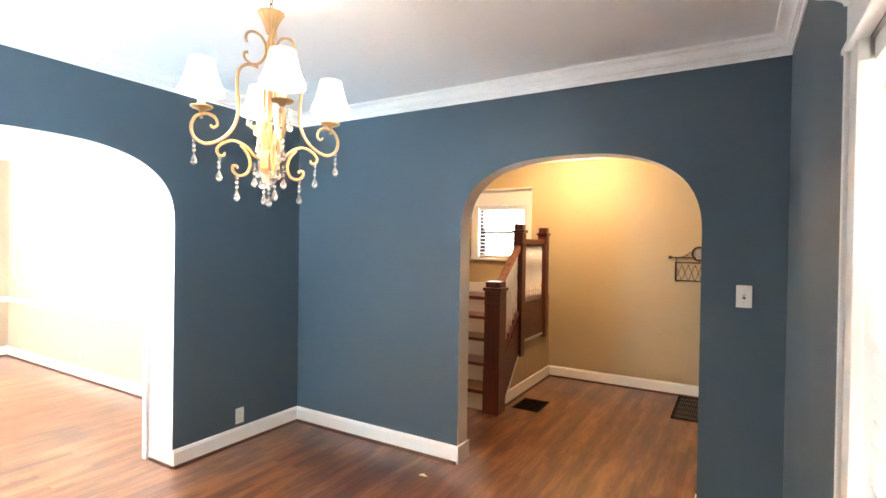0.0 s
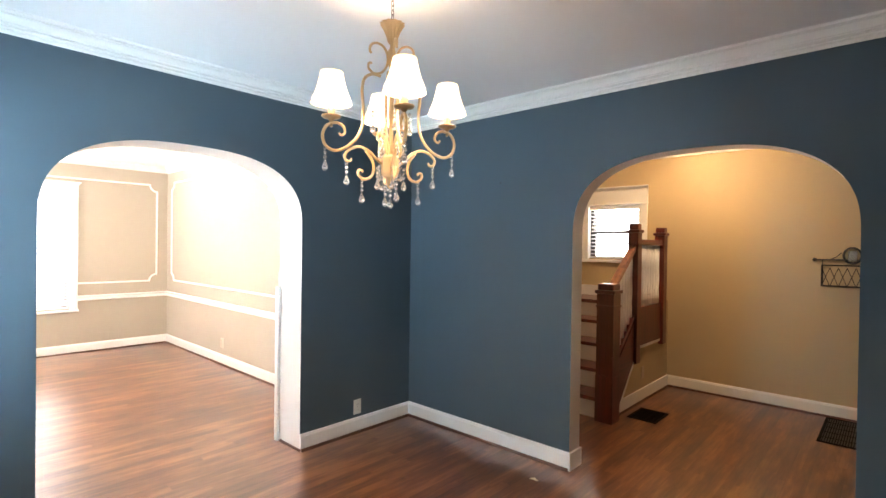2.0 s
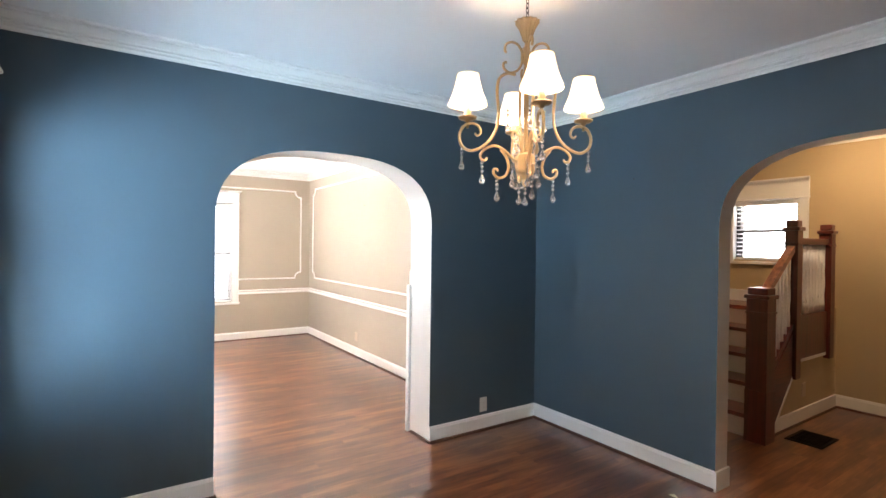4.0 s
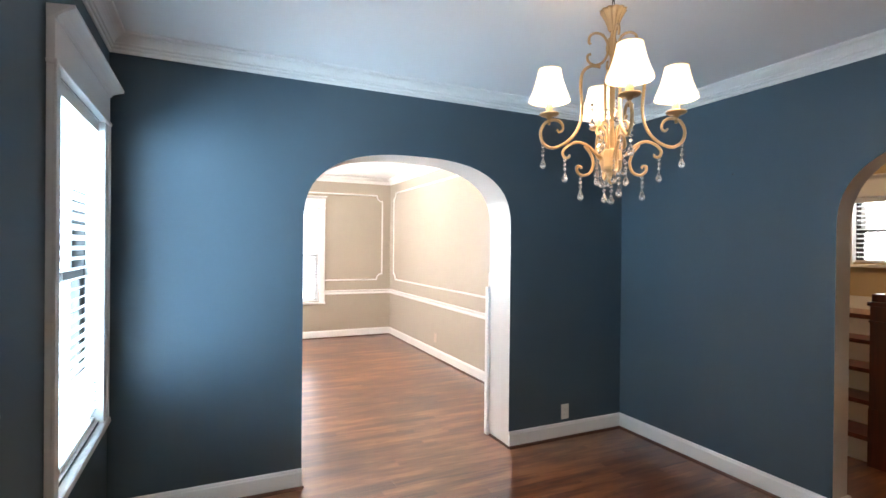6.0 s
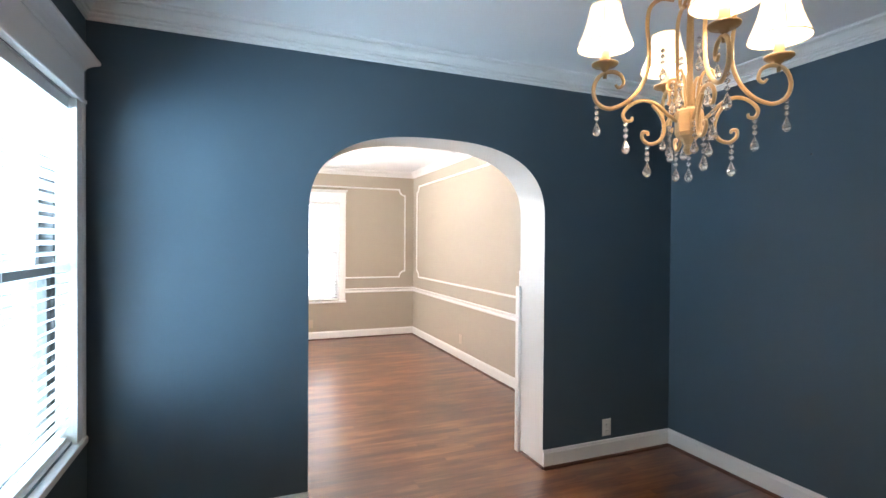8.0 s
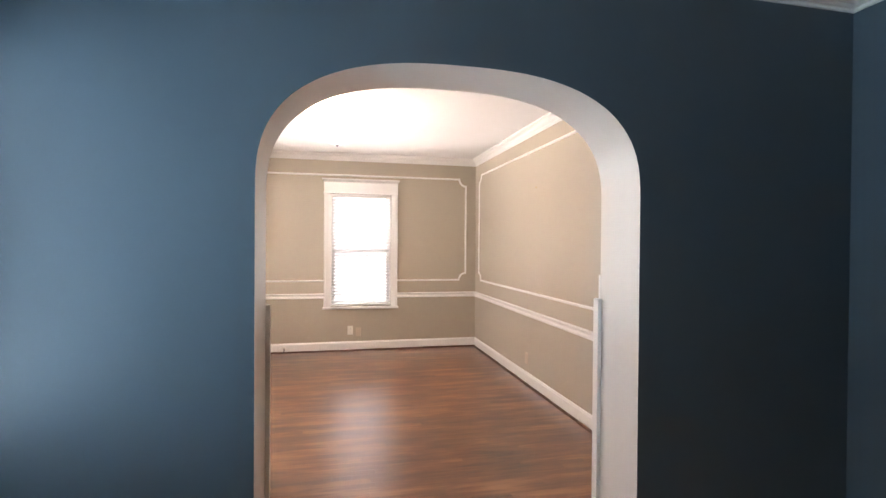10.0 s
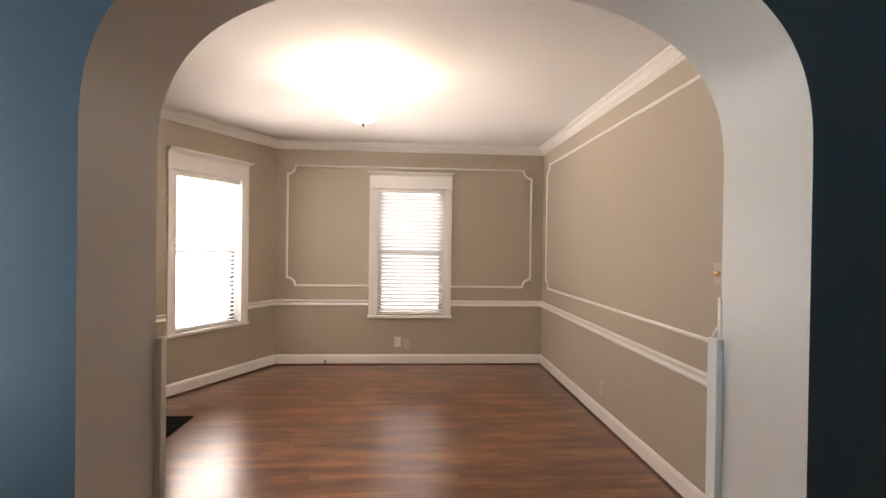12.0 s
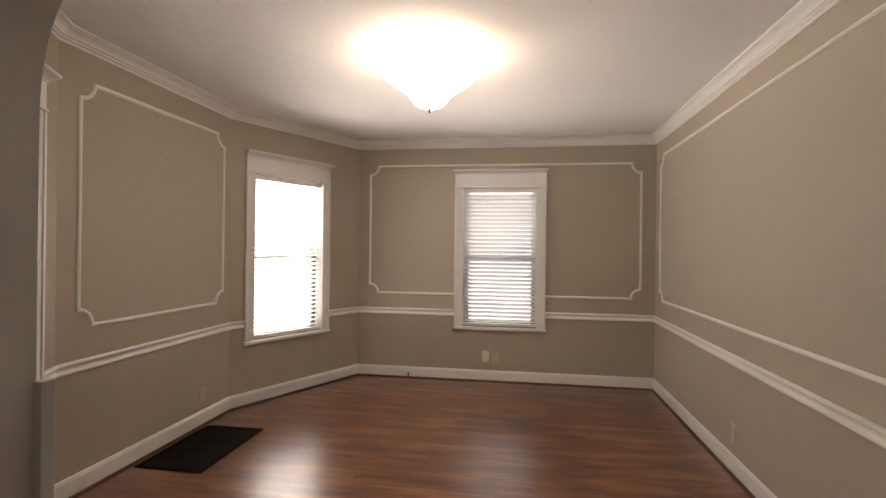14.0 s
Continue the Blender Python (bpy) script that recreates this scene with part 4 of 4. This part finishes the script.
part("landing_baseboard", boxes((SX0 - SX + 0.002, -0.06, HY1 - 0.016 - 4.12, HY1 - 0.001 - 4.12, ZL, ZL + 0.12), bevel=0.002), WHITE, stairs)
# wall under the stairs (stepped top hidden by the stringer)
NY1, NY2, NY3 = 4.125, 4.688, 5.40
bm = bmesh.new()
poly = [(4.16, 0.0), (HY1, 0.0), (HY1, 0.94), (NY3, 0.94), (NY3, 0.80), (NY2, 0.80), (4.16, 0.20)]
fr = [bm.verts.new((0.0, y - 4.12, z)) for y, z in poly]
bk = [bm.verts.new((-0.06, y - 4.12, z)) for y, z in poly]
bm.faces.new(fr)
bm.faces.new(bk[::-1])
for i in range(len(poly)):
    j = (i + 1) % len(poly)
    bm.faces.new((fr[i], fr[j], bk[j], bk[i]))
part("stair_wall", bm, GOLD, stairs)


def slanted(y0, z0, y1, z1, x0, x1, hgt, ends_plumb=True):
    bm = bmesh.new()
    q = [(y0, z0), (y1, z1), (y1, z1 + hgt), (y0, z0 + hgt)]
    a = [bm.verts.new((x0, y - 4.12, z)) for y, z in q]
    b = [bm.verts.new((x1, y - 4.12, z)) for y, z in q]
    bm.faces.new(a)
    bm.faces.new(b[::-1])
    for i in range(4):
        j = (i + 1) % 4
        bm.faces.new((a[i], a[j], b[j], b[i]))
    return bm


bm = bmesh.new()
side = [(NY1 + 0.06, 0.0), (4.275, 0.0), (NY2 + 0.01, 0.47), (NY2 + 0.01, 0.83), (NY1 + 0.06, 0.40)]
fr = [bm.verts.new((0.022, y - 4.12, z)) for y, z in side]
bk = [bm.verts.new((-0.03, y - 4.12, z)) for y, z in side]
bm.faces.new(fr)
bm.faces.new(bk[::-1])
for i in range(len(side)):
    j = (i + 1) % len(side)
    bm.faces.new((fr[i], fr[j], bk[j], bk[i]))
part("stringer", bm, STAIR_WOOD_Y, stairs, "dark mahogany closed stringer")
part("stringer_trim", slanted(4.275, 0.0, NY2 + 0.012, 0.462, 0.0, 0.026, 0.032), WHITE, stairs, "white slanted trim")
part("landing_panel", boxes((-0.03, 0.022, NY2 - 4.12, NY3 - 4.12, 0.56, 0.93)), STAIR_WOOD, stairs, "dark mahogany landing fascia")
part("landing_trim", boxes((0.0, 0.02, NY2 + 0.03 - 4.12, NY3 - 4.12, 0.53, 0.56), bevel=0.003), WHITE, stairs)
part("stair_baseboard", boxes((0.0, 0.015, 4.20 - 4.12, HY1 - 0.016 - 4.12, 0.0, 0.122), bevel=0.002), WHITE, stairs)
part("stair_shoe", boxes((0.015, 0.028, 4.20 - 4.12, HY1 - 0.03 - 4.12, 0.0, 0.017), bevel=0.003), SHOE, stairs)


def newel(y, z0, z1, w, x=0.0):
    """A square boxed post with a stepped cap."""
    h = w / 2
    yy = y - 4.12
    p = part("newel_post", boxes((x - h, x + h, yy - h, yy + h, z0, z1 - 0.085), bevel=0.004), STAIR_WOOD, stairs)
    part("neck_band", boxes((x - h - 0.006, x + h + 0.006, yy - h - 0.006, yy + h + 0.006, z1 - 0.20, z1 - 0.185), bevel=0.003), STAIR_WOOD, p)
    part("cap_moulding", boxes((x - h - 0.014, x + h + 0.014, yy - h - 0.014, yy + h + 0.014, z1 - 0.085, z1 - 0.055), bevel=0.008), STAIR_WOOD, p)
    part("cap", boxes((x - h + 0.004, x + h - 0.004, yy - h + 0.004, yy + h - 0.004, z1 - 0.055, z1), bevel=0.010), STAIR_WOOD, p)
    return p


newel(NY1, 0.0, 1.19, 0.150)
part("plinth", boxes((-0.078, 0.078, NY1 - 0.078 - 4.12, NY1 + 0.078 - 4.12, 0.0, 0.40), bevel=0.002), STAIR_WOOD, stairs)
newel(NY2, 0.41, 1.73, 0.098)
newel(NY3, 0.50, 1.718, 0.098)
part("handrail", slanted(NY1 + 0.07, 1.13, NY2 - 0.045, 1.47, -0.030, 0.030, 0.055), wood("worn_handrail", (0.16, 0.06, 0.03), (0.36, 0.16, 0.08), 0.25, 1), stairs, "worn honey-brown handrail")
part("bottom_rail", slanted(NY1 + 0.07, 0.44, NY2 - 0.045, 0.83, -0.026, 0.026, 0.045), STAIR_WOOD_Y, stairs)
part("landing_handrail", boxes((-0.03, 0.03, NY2 + 0.04 - 4.12, NY3 - 0.04 - 4.12, 1.53, 1.585), bevel=0.008), STAIR_WOOD_Y, stairs)
BAL = [(0.0, 0.0), (0.015, 0.0), (0.015, 0.10), (0.011, 0.115), (0.016, 0.125), (0.010, 0.14), (0.017, 0.26), (0.011, 0.42), (0.016, 0.435), (0.011, 0.45), (0.014, 0.46), (0.014, 0.66), (0.0, 0.66)]


def baluster(y, z0, z1):
    k = (z1 - z0) / 0.66
    return part("baluster", lathe([(r, z0 + z * k) for r, z in BAL], 10, at=(0, y - 4.12, 0)), WHITE, stairs, "white turned baluster", True)


for i in range(7):
    t = (i + 0.5) / 7
    y = NY1 + 0.085 + (NY2 - NY1 - 0.14) * t
    baluster(y, 0.485 + 0.39 * t, 1.135 + 0.345 * t)
for i in range(9):
    y = NY2 + 0.05 + (NY3 - NY2 - 0.10) * (i + 0.5) / 9
    baluster(y, 0.93, 1.533)


# ---------------------------------------------------------------- wire rack on the hall wall
rack = tagged(empty("wire_wall_rack", pose(-0.45, HY1, 1.185)), "black wire mail basket with a round medallion on the wall", "rack")
W2, D = 0.21, 0.09
for y in (-0.006, -D):
    for z in (0.0, 0.185):
        part("rim_wire", tube([(-W2, y, z), (W2, y, z)], 0.005, 6), IRON, rack)
    for x in (-W2, W2):
        part("side_wire", tube([(x, y, 0.0), (x, y, 0.185)], 0.005, 6), IRON, rack)
for x in (-W2, W2):
    for z in (0.0, 0.185):
        part("end_wire", tube([(x, -0.006, z), (x, -D, z)], 0.0045, 6), IRON, rack)
for i in range(7):
    x = -W2 + 2 * W2 * i / 7
    part("lattice_wire", tube([(x, -D, 0.0), (x + 2 * W2 / 7, -D, 0.165)], 0.003, 5), IRON, rack)
    part("lattice_wire", tube([(x + 2 * W2 / 7, -D, 0.0), (x, -D, 0.165)], 0.003, 5), IRON, rack)
part("hanger_bar", tube([(-W2 - 0.05, -0.012, 0.235), (W2 + 0.05, -0.012, 0.235)], 0.006, 8), IRON, rack)
for s in (-1, 1):
    part("finial", lathe([(0.0, -0.018), (0.014, -0.01), (0.018, 0.0), (0.014, 0.01), (0.0, 0.018)], 10, at=(s * (W2 + 0.058), -0.014, 0.235)), IRON, rack, smooth=True)
    part("brace_wire", tube([(s * W2, -0.01, 0.185), (s * W2, -0.012, 0.235)], 0.004, 6), IRON, rack)
    part("scroll_wire", tube([(s * 0.15, -0.012, 0.24), (s * 0.11, -0.014, 0.262), (s * 0.075, -0.016, 0.30)], 0.004, 6), IRON, rack)
ring = [(0.062 * math.cos(t), -0.016, 0.275 + 0.068 * math.sin(t)) for t in [2 * math.pi * k / 24 for k in range(25)]]
part("medallion_ring", tube(ring, 0.009, 6), IRON, rack, smooth=True)
med = part("medallion", boxes((-0.03, 0.032, -0.022, -0.010, 0.225, 0.315), bevel=0.012), NICKEL, rack, "worn metal medallion")


# ---------------------------------------------------------------- floor boards, running along y
BOARD, GAP = 0.0572, 0.0002
rng = random.Random(5)
near, far = [], []
x = -8.15 - 0.05
while x < 1.32:
    if x < DX1 + 0.02:
        # the bay's angled walls cut the boards short
        lo, hi = max(-1.2, -0.5 - 0.496 * max(0.0, min(x + 8.19, -3.79 - x))), 2.69
    elif x < BX0 - 0.01:
        lo, hi = 0.40, 1.95
    else:
        lo, hi = (-0.62 if x < BX1 + 0.05 else 3.10), 5.87
    y, first = lo, rng.choice((0.2, 0.3, 0.4, 0.5, 0.7))
    while y < hi - 0.02:
        ln = min(first or rng.choice((0.6, 0.8, 0.9, 1.1, 1.2, 1.4, 1.5)), round(hi - y, 3))
        row = (x, y, ln)
        (near if -5.2 < x < -2.0 and -0.7 < y < 3.0 else far).append(row)
        y, first = y + ln + GAP, None
    x += BOARD + GAP
plank_meshes = {}


def plank_mesh(ln):
    if ln not in plank_meshes:
        bm = bmesh.new()
        q = 0.0003
        lo = [bm.verts.new(p) for p in ((0, 0, -0.02), (BOARD, 0, -0.02), (BOARD, ln, -0.02), (0, ln, -0.02))]
        sh = [bm.verts.new(p) for p in ((0, 0, -0.0003), (BOARD, 0, -0.0003), (BOARD, ln, -0.0003), (0, ln, -0.0003))]
        hi = [bm.verts.new(p) for p in ((q, q, 0), (BOARD - q, q, 0), (BOARD - q, ln - q, 0), (q, ln - q, 0))]
        bm.faces.new(hi)
        for i in range(4):
            j = (i + 1) % 4
            bm.faces.new((lo[i], lo[j], sh[j], sh[i]))
            bm.faces.new((sh[i], sh[j], hi[j], hi[i]))
        bmesh.ops.recalc_face_normals(bm, faces=bm.faces)
        me = bpy.data.meshes.new("plank")
        bm.to_mesh(me)
        bm.free()
        me.materials.append(FLOOR_Y)
        plank_meshes[ln] = me
    return plank_meshes[ln]


near.sort(key=lambda r: abs(r[0] + 3.6))
for x, y, ln in near[:300]:
    ob = new("plank", plank_mesh(ln))
    ob.parent = floor
    ob.location = (x, y, 0)
verts, faces = [], []
for x, y, ln in near[300:] + far:
    q, n = 0.0001, len(verts)
    for px, py in ((0, 0), (BOARD, 0), (BOARD, ln), (0, ln)):
        verts.append((x + px, y + py, -0.012))
    for px, py in ((q, q), (BOARD - q, q), (BOARD - q, ln - q), (q, ln - q)):
        verts.append((x + px, y + py, 0.0))
    faces.append((n + 4, n + 5, n + 6, n + 7))
    for i in range(4):
        j = (i + 1) % 4
        faces.append((n + i, n + j, n + 4 + j, n + 4 + i))
me = bpy.data.meshes.new("boards")
me.from_pydata(verts, [], faces)
me.materials.append(FLOOR_Y)
boards = new("floor_boards", me)
boards.parent = floor
tagged(boards, kind="stuff")
